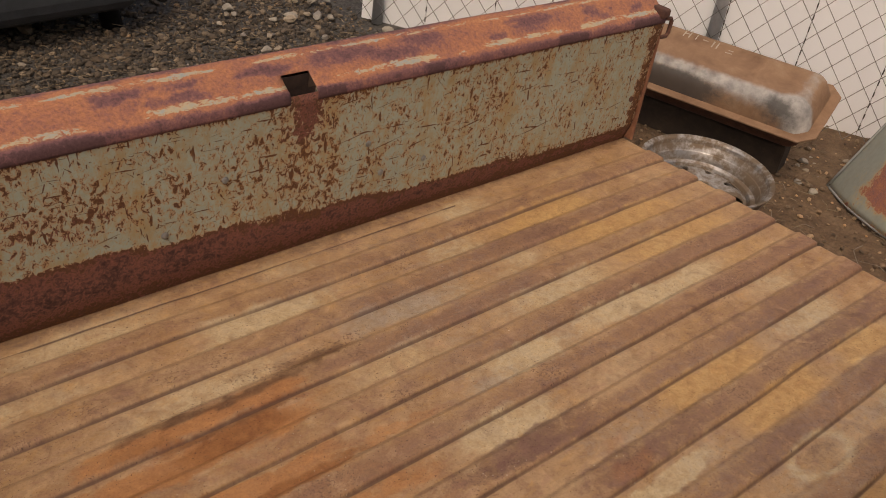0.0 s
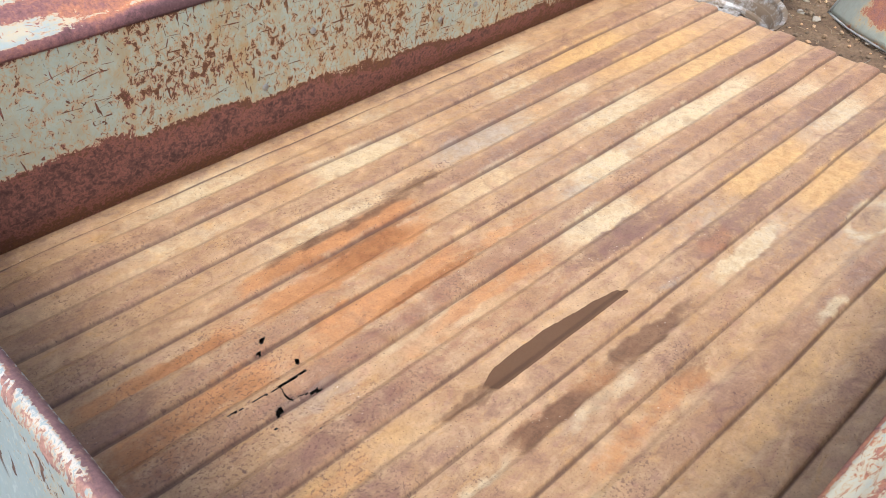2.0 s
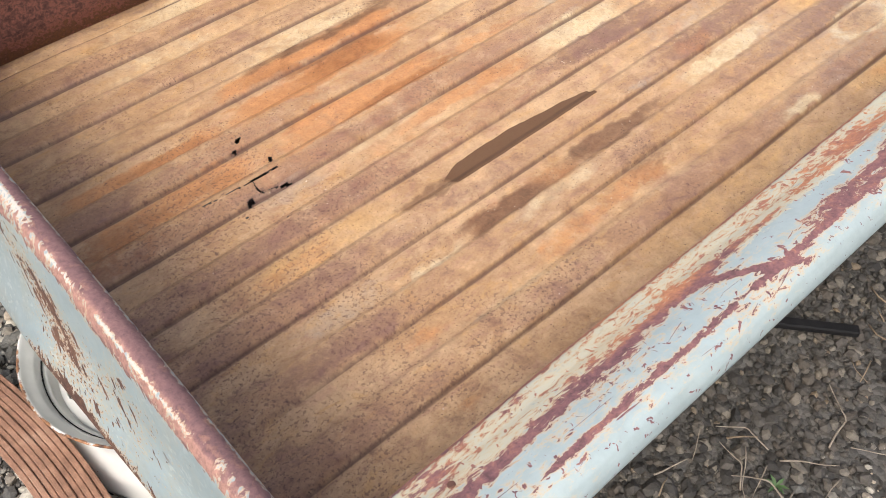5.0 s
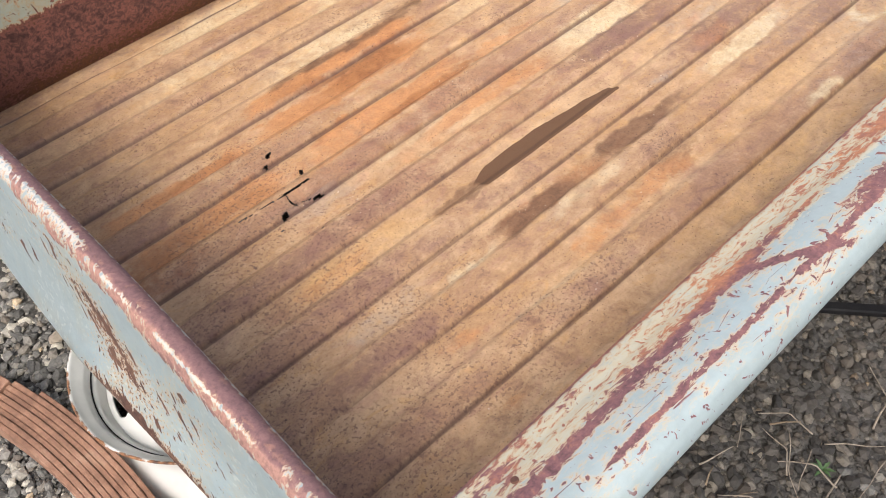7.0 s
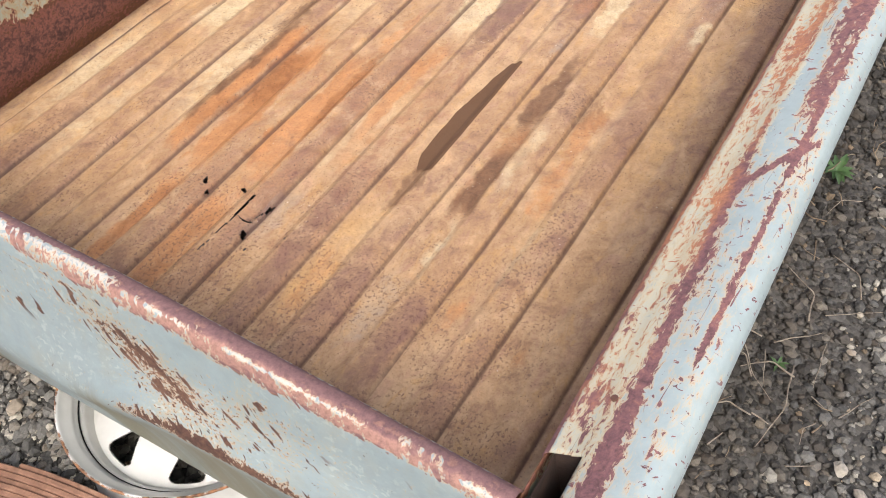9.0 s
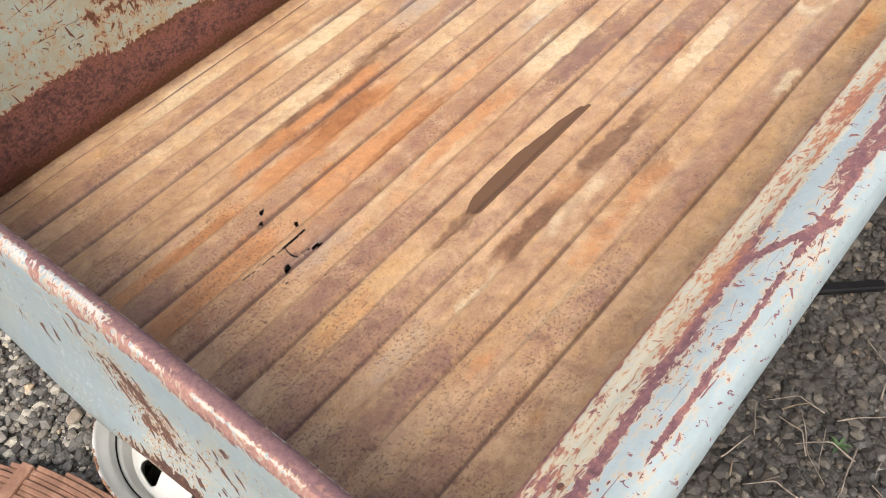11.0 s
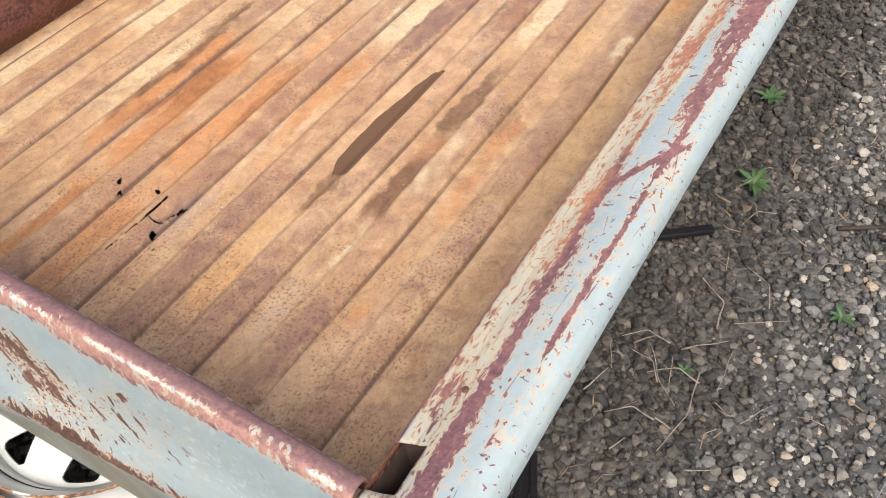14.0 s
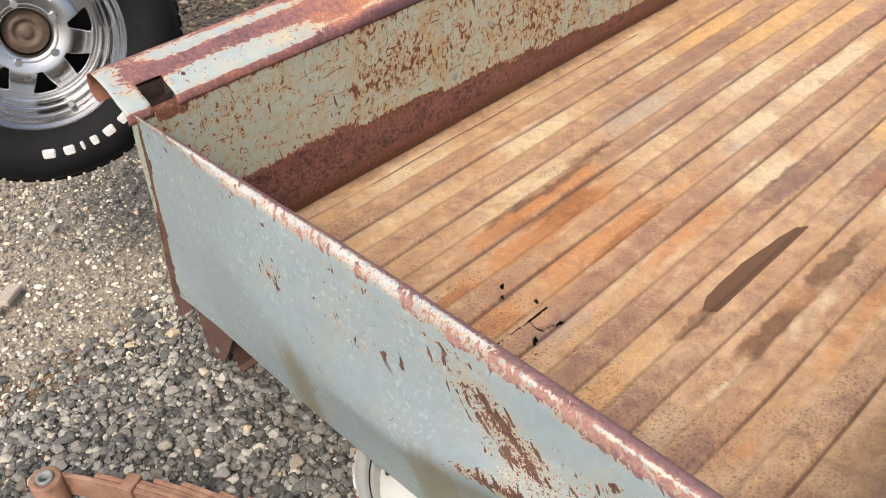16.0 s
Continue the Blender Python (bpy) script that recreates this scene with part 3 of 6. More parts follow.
def lathe(profile, seg=64, rust=None, wobble=0.0):
    """A mesh turned round z from (radius, z) pairs. rust: one value a pair."""
    ang = np.linspace(0, 2 * math.pi, seg, endpoint=False)
    p = np.asarray(profile)
    r = p[:, 0][:, None] * (1 + wobble * np.sin(3 * ang + 0.7)[None, :])
    v = np.stack([r * np.cos(ang), r * np.sin(ang), np.repeat(p[:, 1][:, None], seg, 1)], -1)
    n = len(p)
    i, j = np.meshgrid(np.arange(n - 1), np.arange(seg), indexing="ij")
    q = np.stack([i * seg + j, i * seg + (j + 1) % seg, (i + 1) * seg + (j + 1) % seg, (i + 1) * seg + j], -1).reshape(-1, 4)
    at = {"rust": np.repeat(np.asarray(rust if rust is not None else [0.0] * n)[:, None], seg, 1).ravel()}
    return v.reshape(-1, 3), q, at


# ---- ground ----


def ground_height(x, y):
    return 0.010 * (fnoise(x, y, 1.3, 1.3, 31, 3) - 0.5) - 0.010 + 0.05 * smooth(np.asarray(x), 2.6, 3.6) * fnoise(x, y, 2.5, 2.5, 37, 3)


def build_ground():
    xs = np.concatenate([[-3000, -300, -40, -9], np.arange(-4, 7.01, 0.08), [12, 45, 300, 3000]])
    X, Y = np.meshgrid(xs, xs, indexing="ij")
    Z = np.where((np.abs(X) < 6) & (np.abs(Y) < 6), ground_height(X, Y), 0.0)
    v, q = grid(np.stack([X, Y, Z], -1))
    dirt = smooth(X + 0.5 * (fnoise(X, Y, 1.1, 1.1, 35, 3) - 0.5), 2.3, 2.9) * (1 - smooth(Y, 2.6, 3.2)) + 0.9 * np.exp(-((X + 0.20) ** 2 + (Y - 1.95) ** 2) / 0.20)
    wander = 0.35 * (fnoise(X, Y, 1.6, 1.6, 33, 3) - 0.5)
    dusty = 1 - smooth(np.hypot((X + 0.05) / 0.85, (Y - 2.30) / 0.58) + wander, 0.75, 1.25)
    ob = part("ground", mesh_of("ground", v, q, attrs={"dirt": np.clip(dirt, 0, 1).ravel(), "dusty": dusty.ravel()}), EARTH)
    tagged(ob, "grey gravel yard turning to brown earth", "ground", kind="structure")


build_ground()


def pebble_base(k, sub=1):
    """One broken pebble of unit size: vertices and triangles."""
    bm = bmesh.new()
    bmesh.ops.create_icosphere(bm, subdivisions=sub, radius=0.5)
    r = random.Random(100 + k)
    off = Vector((r.uniform(-9, 9), r.uniform(-9, 9), r.uniform(-9, 9)))
    for v in bm.verts:
        d = noise.noise(v.co * 2.2 + off) * 0.42 + r.uniform(-0.05, 0.05)
        v.co *= 1 + d
    # flat broken faces
    for _ in range(3):
        n = Vector((r.uniform(-1, 1), r.uniform(-1, 1), r.uniform(-0.6, 1))).normalized()
        c = r.uniform(0.26, 0.40)
        for v in bm.verts:
            over = v.co.dot(n) - c
            if over > 0:
                v.co -= n * over * 0.9
    bm.verts.ensure_lookup_table()
    vs = np.array([v.co[:] for v in bm.verts])
    fs = np.array([[v.index for v in f.verts] for f in bm.faces])
    bm.free()
    return vs, fs


PEBBLES = [pebble_base(k) for k in range(14)]


def scatter(name, x0, x1, y0, y1, count, size, label, keep=None, seed=1, spread=0.50, material=GRAVEL):
    """Loose stones over a stretch of the yard, as one mesh."""
    r = np.random.default_rng(seed)
    px, py = r.uniform(x0, x1, count), r.uniform(y0, y1, count)
    if keep is not None:
        ok = keep(px, py)
        px, py = px[ok], py[ok]
    # thinning out towards the borders of the stretch
    border = np.minimum(np.minimum(px - x0, x1 - px), np.minimum(py - y0, y1 - py))
    ok = r.random(len(px)) < smooth(border + 0.10 * (fnoise(px, py, 4, 4, 181, 3) - 0.5), -0.02, 0.24)
    px, py = px[ok], py[ok]
    n = len(px)
    s = size * np.exp(r.normal(0, spread, n))
    s = np.clip(s, size * 0.4, size * 2.5)
    gz = ground_height(px, py)
    V, Fs, base = [], [], 0
    kind = r.integers(0, len(PEBBLES), n)
    for k in range(len(PEBBLES)):
        idx = np.where(kind == k)[0]
        bv, bf = PEBBLES[k]
        m = len(idx)
        if not m:
            continue
        a = r.uniform(0, 2 * math.pi, m)
        tilt = r.normal(0, 0.35, m)
        sx, sy, sz = s[idx] * r.uniform(0.8, 1.35, m), s[idx] * r.uniform(0.7, 1.1, m), s[idx] * r.uniform(0.5, 0.85, m)
        p = bv[None] * np.stack([sx, sy, sz], -1)[:, None, :]
        ct, stl = np.cos(tilt)[:, None], np.sin(tilt)[:, None]
        x, y, z = p[..., 0], p[..., 1] * ct - p[..., 2] * stl, p[..., 1] * stl + p[..., 2] * ct
        ca, sa = np.cos(a)[:, None], np.sin(a)[:, None]
        w = np.stack([x * ca - y * sa + px[idx][:, None], x * sa + y * ca + py[idx][:, None], z + (gz[idx] + 0.22 * s[idx] + r.uniform(-0.002, 0.004, m))[:, None]], -1)
        V.append(w.reshape(-1, 3))
        Fs.append((bf[None] + (np.arange(m) * len(bv))[:, None, None] + base).reshape(-1, 3))
        base += m * len(bv)
    ob = part(name, mesh_of(name, np.concatenate(V), np.concatenate(Fs), shade=False), material)
    return tagged(ob, label, "gravel", kind="stuff")


def earth_gate(x, y):
    """Fewer stones where bare earth shows."""
    d = smooth(np.asarray(x), 2.3, 2.9) * (1 - smooth(np.asarray(y), 2.6, 3.2)) + 0.35 * np.exp(-((x + 0.15) ** 2 + (y - 1.95) ** 2) / 0.16)
    return rng.random(len(x)) > d * 0.9


scatter("gravel", -0.15, 2.9, -1.30, -0.20, 34000, 0.0120, "dark grey crushed gravel beside the pickup bed", seed=3)
scatter("gravel", -0.15, 2.9, -0.36, 0.20, 17000, 0.0125, "damp earthy gravel along the side of the bed", seed=13, material=GRAVEL_DAMP_SHADE)
scatter("gravel", -0.9, 0.5, 0.15, 1.78, 33000, 0.0120, "grey crushed gravel with pale pebbles in front of the bed", seed=4, material=GRAVEL_MID)
scatter("gravel", -0.9, 0.7, 1.42, 2.8, 29000, 0.0078, "dusty pale gravel trodden into dry earth", earth_gate, seed=14, material=GRAVEL_PALE)
scatter("gravel", 0.42, 2.8, 1.55, 3.8, 22000, 0.0145, "dark earthy gravel behind the pickup bed", earth_gate, seed=5, material=GRAVEL_BROWN)
scatter("gravel", 0.3, 4.2, 3.6, 5.5, 2500, 0.030, "coarse dark gravel far behind the bed", earth_gate, seed=8, material=GRAVEL_BROWN)
scatter("gravel", 2.5, 4.6, -1.2, 2.6, 5000, 0.011, "crumbs and pebbles on brown earth", seed=6, material=EARTH_CRUMBS)



def straws(x0, x1, y0, y1, count, seed, label):
    """Bits of dry straw and bark lying about, as one mesh."""
    r = random.Random(seed)
    bm = bmesh.new()
    for _ in range(count):
        x, y, a, ln = r.uniform(x0, x1), r.uniform(y0, y1), r.uniform(0, 6.28), r.uniform(0.015, 0.075)
        z = 0.016 + r.uniform(0, 0.008)
        tilt = r.uniform(-0.12, 0.12)
        mid = (x + math.cos(a) * ln * 0.5, y + math.sin(a) * ln * 0.5, z + 0.002)
        end = (x + math.cos(a + tilt * 3) * ln, y + math.sin(a + tilt * 3) * ln, z + tilt * 0.03)
        tube_bm([(x, y, z), mid, end], r.uniform(0.0007, 0.0022), 4, bm, 0.6)
    tagged(part("straw", bm, STRAW, None), label, "straw", kind="stuff")


straws(0.4, 2.7, 1.72, 3.6, 900, 5, "dry straw and bark among the gravel")
straws(0.45, 1.9, -0.85, -0.05, 110, 6, "pale root threads and straw on the gravel")
straws(2.62, 3.5, -0.2, 1.25, 240, 7, "dry stalks on the brown earth")

# ---- the pickup bed ----
F = 0.240
WIDE, LONG = 1.484, 2.535
PITCH, FIRST, RIB = 0.1335, 0.118, 0.063


def skew(x, y):
    """The old bed stands a little out of square."""
    return y + (-0.034 + 0.02 * np.asarray(y) / 1.45) * (np.asarray(x) - 0.3)


bed = thing("pickup_bed", "weathered steel pickup bed with ribbed rusty floor and no tailgate", "truck bed")

# floor sheet
HOLES = [((0.533, 0.852), (0.536, 0.858), 0.0042), ((0.511, 0.930), (0.519, 0.936), 0.0046), ((0.490, 0.914), (0.496, 0.914), 0.0022),
         ((0.433, 0.779), (0.443, 0.783), 0.0036), ((0.470, 0.824), (0.528, 0.823), 0.0021), ((0.368, 0.829), (0.40, 0.827), 0.0010), ((0.415, 0.826), (0.47, 0.823), 0.0012),
         ((0.472, 0.822), (0.467, 0.800), 0.0016), ((0.467, 0.800), (0.470, 0.786), 0.0020), ((0.484, 0.788), (0.498, 0.781), 0.0020), ((0.498, 0.781), (0.526, 0.775), 0.0016),
         ((0.464, 0.704), (0.468, 0.706), 0.0022), ((0.412, 0.760), (0.416, 0.760), 0.0016)]

LAYERS = ("dust", "ash", "ochre", "orange", "rust", "umber", "scale", "speckle", "fleck")


class FloorStains:
    """Layers of dust, rust, scale and some painted shade over the ribbed floor. Places: x along the bed, k across it in
    ribs.
    """

    def __init__(self, X, K):
        self.X, self.K, self.seed = X, K, 400
        self.on = {name: np.zeros_like(X) for name in LAYERS}

    def patch(self, name, x0, x1, k0, k1, amount=0.9, ends=0.06, side=0.10, drift=0.0):
        """A ragged patch from x0 to x1 and from k0 to k1. drift: how far it wanders across, in ribs, from end to end."""
        self.seed += 7
        X, K = self.X, self.K
        lo, hi = max(0, int(np.searchsorted(X[:, 0], x0 - 0.15))), int(np.searchsorted(X[:, 0], x1 + 0.15))
        if hi <= lo:
            return
        X, K = X[lo:hi], K[lo:hi]
        wx = X + 0.12 * (fnoise(X, K, 9, 3.2, self.seed, 4) - 0.5)
        wk = K + 0.24 * (fnoise(X, K, 7, 2.2, self.seed + 3, 3) - 0.5) + 0.14 * (fnoise(X, K, 38, 6, self.seed + 5, 2) - 0.5) - drift * (X - x0) / (x1 - x0)
        m = smooth(wx, x0 - ends / 2, x0 + ends) * (1 - smooth(wx, x1 - ends, x1 + ends / 2))
        m = m * smooth(wk, k0 - side / 2, k0 + side / 2) * (1 - smooth(wk, k1 - side / 2, k1 + side / 2)) * (0.72 + 0.5 * fnoise(X, K, 13, 4, self.seed + 9, 3))
        self.on[name][lo:hi] = np.maximum(self.on[name][lo:hi], amount * m)

    def hollow(self, name, k, x0, x1, amount=0.9, ends=0.08):
        """A patch that fills the hollow beyond rib k and stops at its sides."""
        self.patch(name, x0, x1, k + 0.44, k + 1.00, amount, 1.8 * ends, 0.26)

    def rib(self, name, k, x0, x1, amount=0.9, ends=0.10):
        self.patch(name, x0, x1, k, k + 0.47, amount, ends, 0.06)


def stain_floor(f):
    # orange run-off with dark edges behind the headboard
    f.patch("orange", 0.58, 1.02, 7.00, 7.30, 0.90)
    f.patch("umber", 0.63, 1.06, 7.27, 7.42, 0.95, 0.12, 0.08)
    f.patch("umber", 0.98, 1.16, 7.34, 7.62, 0.70)
    f.patch("speckle", 0.92, 1.22, 7.40, 7.75, 1.0)
    f.patch("speckle", 0.70, 0.84, 7.36, 7.52, 0.8)
    f.patch("orange", 0.52, 1.05, 6.40, 6.82, 0.85, 0.10)
    f.patch("rust", 0.70, 0.98, 6.50, 6.84, 0.95, 0.08)
    f.patch("rust", 0.66, 1.08, 6.80, 7.00, 0.85, 0.14, 0.10)
    f.patch("umber", 0.72, 1.04, 6.84, 6.96, 0.45, 0.10, 0.10)
    f.patch("rust", 0.56, 0.72, 7.02, 7.20, 0.35)
    f.patch("orange", 0.53, 1.02, 5.40, 5.95, 0.80, 0.12)
    f.patch("rust", 0.72, 1.03, 5.44, 5.62, 0.90, 0.10)
    f.patch("orange", 1.00, 1.22, 5.50, 5.70, 0.55)
    f.patch("orange", 0.18, 0.54, 6.44, 6.74, 0.82, 0.08)
    f.patch("rust", 0.24, 0.50, 6.48, 6.66, 0.55)
    f.patch("speckle", 0.34, 0.56, 6.55, 6.85, 0.8)
    f.patch("orange", 0.16, 0.54, 5.46, 5.92, 0.62, 0.08)
    f.patch("rust", 0.18, 0.50, 5.50, 5.80, 0.45)
    f.patch("speckle", 0.30, 0.56, 5.45, 5.95, 0.9)
    f.patch("rust", 0.06, 0.30, 5.10, 5.90, 0.45)
    f.patch("ochre", 0.60, 0.82, 5.96, 6.15, 0.35)
    # the pool dries out in a thin tail
    f.patch("umber", 0.62, 0.82, 3.38, 3.60, 0.72, 0.08, 0.08)
    # flat stains nearer the low side
    f.patch("umber", 0.66, 0.86, 2.44, 2.82, 1.0, 0.06, 0.12)
    f.patch("rust", 0.64, 1.00, 2.44, 2.78, 0.62, 0.08, 0.16)
    f.patch("umber", 0.93, 1.22, 2.44, 2.74, 1.05, 0.07, 0.12)
    f.patch("orange", 0.98, 1.08, 2.56, 2.70, 0.5)
    f.patch("fleck", 1.14, 1.24, 2.50, 2.72, 0.9)
    f.patch("umber", 0.83, 0.90, 2.20, 2.40, 0.40, 0.03)
    f.patch("ochre", 0.62, 0.72, 3.40, 3.62, 0.45)
    f.patch("orange", 0.72, 1.12, 1.55, 1.88, 0.62, 0.10)
    f.patch("rust", 0.96, 1.11, 1.60, 1.82, 0.45)
    f.patch("orange", 0.72, 0.80, 1.74, 1.90, 0.85, 0.03)
    f.patch("umber", 0.98, 1.16, 1.80, 2.08, 0.50, 0.06, 0.2)
    f.patch("orange", 0.40, 0.52, 1.62, 1.85, 0.60, 0.05)
    f.patch("orange", 0.40, 0.46, 0.68, 0.86, 0.75, 0.03)
    f.patch("umber", 0.36, 0.54, 0.48, 0.86, 0.45, 0.08, 0.25)
    f.patch("umber", 0.54, 0.78, 0.50, 0.78, 0.32, 0.10, 0.25)
    f.patch("orange", 0.25, 1.25, 3.8, 7.3, 0.22, 0.30, 1.0)
    f.patch("orange", 0.30, 0.50, 3.50, 3.78, 0.50)
    f.patch("ochre", 0.34, 0.64, 3.50, 3.92, 0.55)
    f.patch("ash", 0.30, 0.50, 2.48, 2.84, 0.42)
    f.patch("ash", 0.52, 0.66, 3.46, 3.70, 0.32)
    f.patch("scale", 0.24, 0.50, 2.02, 2.40, 0.40)
    f.patch("scale", 0.18, 0.75, 4.05, 4.44, 0.42, 0.15)
    f.patch("scale", 0.40, 0.62, 4.94, 5.10, 0.45)
    f.patch("ash", 0.40, 0.60, 4.70, 5.02, 0.55)
    f.patch("scale", 0.30, 0.52, 3.04, 3.40, 0.38)
    f.patch("orange", 0.64, 0.80, 4.52, 4.80, 0.52, 0.05)
    f.patch("orange", 0.76, 1.10, 4.62, 4.92, 0.66, 0.06)
    f.patch("dust", 0.60, 0.95, 4.55, 4.95, 0.50, 0.10)
    f.patch("dust", 0.50, 0.68, 2.48, 2.60, 0.62, 0.05, 0.05)
    f.patch("dust", 0.76, 1.00, 2.20, 2.46, 0.48)
    f.patch("dust", 0.55, 0.76, 1.46, 1.60, 0.40)
    f.patch("speckle", 0.20, 0.80, 1.02, 1.44, 0.55, 0.12)
    f.patch("speckle", 0.05, 0.62, 0.4, 6.0, 0.42, 0.20, 1.0)
    f.patch("speckle", 0.05, 0.62, 6.0, 9.5, 0.22, 0.20, 1.0)
    # pale dust and yellow ochre in the hollows towards the tail
    f.hollow("dust", 9, 0.42, 0.94, 0.66, 0.16)
    f.patch("ash", 1.35, 2.45, 0.5, 4.2, 0.34, 0.3, 1.0)
    f.patch("ash", 1.00, 1.90, 5.0, 10.4, 0.24, 0.4, 1.4)
    f.hollow("dust", 9, 1.10, 1.30, 0.60)
    f.hollow("dust", 9, 1.62, 1.86, 0.80)
    f.patch("dust", 0.25, 1.60, 10.02, 10.25, 0.34, 0.2)
    f.hollow("dust", 8, 0.86, 1.26, 1.0, 0.10)
    f.hollow("dust", 8, 0.34, 0.84, 0.48, 0.14)
    f.hollow("dust", 8, 1.52, 1.70, 0.85)
    f.hollow("ochre", 8, 1.68, 2.20, 0.95, 0.14)
    f.hollow("dust", 7, 0.60, 1.08, 0.62, 0.12)
    f.hollow("ash", 7, 1.14, 1.54, 0.80, 0.10)
    f.hollow("dust", 7, 1.44, 1.56, 0.75)
    f.hollow("ochre", 7, 1.80, 2.40, 0.95, 0.14)
    f.hollow("dust", 7, 1.60, 1.84, 0.55)
    f.hollow("dust", 6, 1.02, 1.40, 0.50)
    f.hollow("ochre", 6, 1.10, 1.34, 0.40)
    f.hollow("dust", 6, 1.52, 1.94, 0.90, 0.12)
    f.hollow("ochre", 6, 1.86, 2.46, 0.85, 0.14)
    f.hollow("dust", 6, 2.02, 2.26, 0.75)
    f.hollow("dust", 5, 1.34, 1.64, 1.0, 0.08)
    f.hollow("dust", 5, 1.60, 2.24, 0.95, 0.12)
    f.hollow("ochre", 5, 2.14, 2.46, 0.70, 0.12)
    f.patch("ash", 1.26, 1.50, 5.40, 5.66, 0.55)
    f.patch("fleck", 1.12, 1.34, 5.40, 5.60, 0.9)
    f.hollow("dust", 4, 1.14, 1.46, 0.95, 0.08)
    f.hollow("dust", 4, 1.46, 1.80, 0.30)
    f.hollow("dust", 4, 2.10, 2.36, 0.50)
    f.hollow("scale", 4, 1.80, 2.20, 0.22)
    f.patch("fleck", 1.20, 1.50, 4.40, 4.60, 0.8)
    f.hollow("ochre", 3, 1.60, 2.00, 1.0, 0.06)
    f.hollow("dust", 3, 2.04, 2.36, 0.80, 0.08)
    f.hollow("ash", 3, 1.30, 1.62, 0.45)
    f.patch("orange", 1.40, 1.50, 3.50, 3.70, 0.5)
    f.hollow("ochre", 2, 1.66, 2.04, 0.95, 0.06)
    f.hollow("dust", 2, 2.08, 2.34, 0.75, 0.04)
    f.hollow("ochre", 2, 2.08, 2.34, 0.85, 0.04)
    f.hollow("rust", 2, 2.02, 2.10, 0.50, 0.03)
    f.patch("dust", 1.30, 1.60, 2.52, 2.82, 1.0, 0.08)
    f.hollow("ash", 1, 1.46, 2.30, 0.42, 0.15)
    f.hollow("dust", 1, 2.04, 2.22, 0.70, 0.06)
    f.hollow("ochre", 1, 1.20, 1.60, 0.42, 0.12)
    ring = np.hypot((f.X - 1.78) / 0.085, (f.K - 1.72) / 0.30)
    f.on["dust"] = np.maximum(f.on["dust"], 0.75 * np.exp(-((ring - 1.05) / 0.22) ** 2))
    f.on["umber"] = np.maximum(f.on["umber"], 0.35 * (1 - smooth(ring, 0.5, 0.95)))
    f.hollow("ochre", 0, 0.70, 1.56, 0.45, 0.20)
    f.hollow("ochre", 0, 1.50, 1.98, 0.80, 0.10)
    f.patch("orange", 1.60, 1.76, 0.60, 0.84, 0.65, 0.05)
    f.patch("dust", 1.98, 2.12, 0.60, 0.86, 0.80, 0.05)
    f.patch("dust", 1.34, 1.46, 1.02, 1.22, 0.85, 0.05)
    f.hollow("ash", 0, 1.94, 2.40, 0.40)
    # purple-black scale on the crowns
    f.rib("scale", 4, 1.06, 1.52, 0.68, 0.20)
    f.patch("fleck", 1.10, 1.34, 4.05, 4.22, 1.0)
    f.rib("scale", 3, 1.26, 1.80, 0.56, 0.22)
    f.patch("fleck", 1.17, 1.29, 2.96, 3.10, 1.3)
    f.patch("ash", 1.17, 1.29, 2.96, 3.10, 0.6)
    f.rib("rust", 3, 1.40, 2.30, 0.30, 0.2)
    f.rib("scale", 2, 1.46, 1.92, 0.48, 0.22)
    f.rib("scale", 2, 2.02, 2.40, 0.50, 0.10)
    f.rib("scale", 3, 1.98, 2.46, 0.50, 0.14)
    f.rib("scale", 4, 1.84, 2.46, 0.42, 0.2)
    f.rib("scale", 8, 1.66, 2.00, 0.40, 0.14)
    f.rib("scale", 1, 1.80, 2.30, 0.38, 0.14)
    f.patch("orange", 1.38, 1.46, 3.05, 3.30, 0.75, 0.03)
    # brown tail edge and the grimy foot of the headboard, its shade painted in
    for k in range(0, 10):
        f.hollow("rust", k, 2.40 + 0.02 * math.sin(k * 2.1), 2.60, 0.28 if k > 4 else 0.45, 0.10)
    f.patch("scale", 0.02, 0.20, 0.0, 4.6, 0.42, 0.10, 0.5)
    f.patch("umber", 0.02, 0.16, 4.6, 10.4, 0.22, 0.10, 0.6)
    # brown dust and soft shade painted in along the foot of the far wall
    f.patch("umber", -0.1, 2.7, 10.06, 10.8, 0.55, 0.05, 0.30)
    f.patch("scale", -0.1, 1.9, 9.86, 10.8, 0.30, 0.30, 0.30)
    return f.on


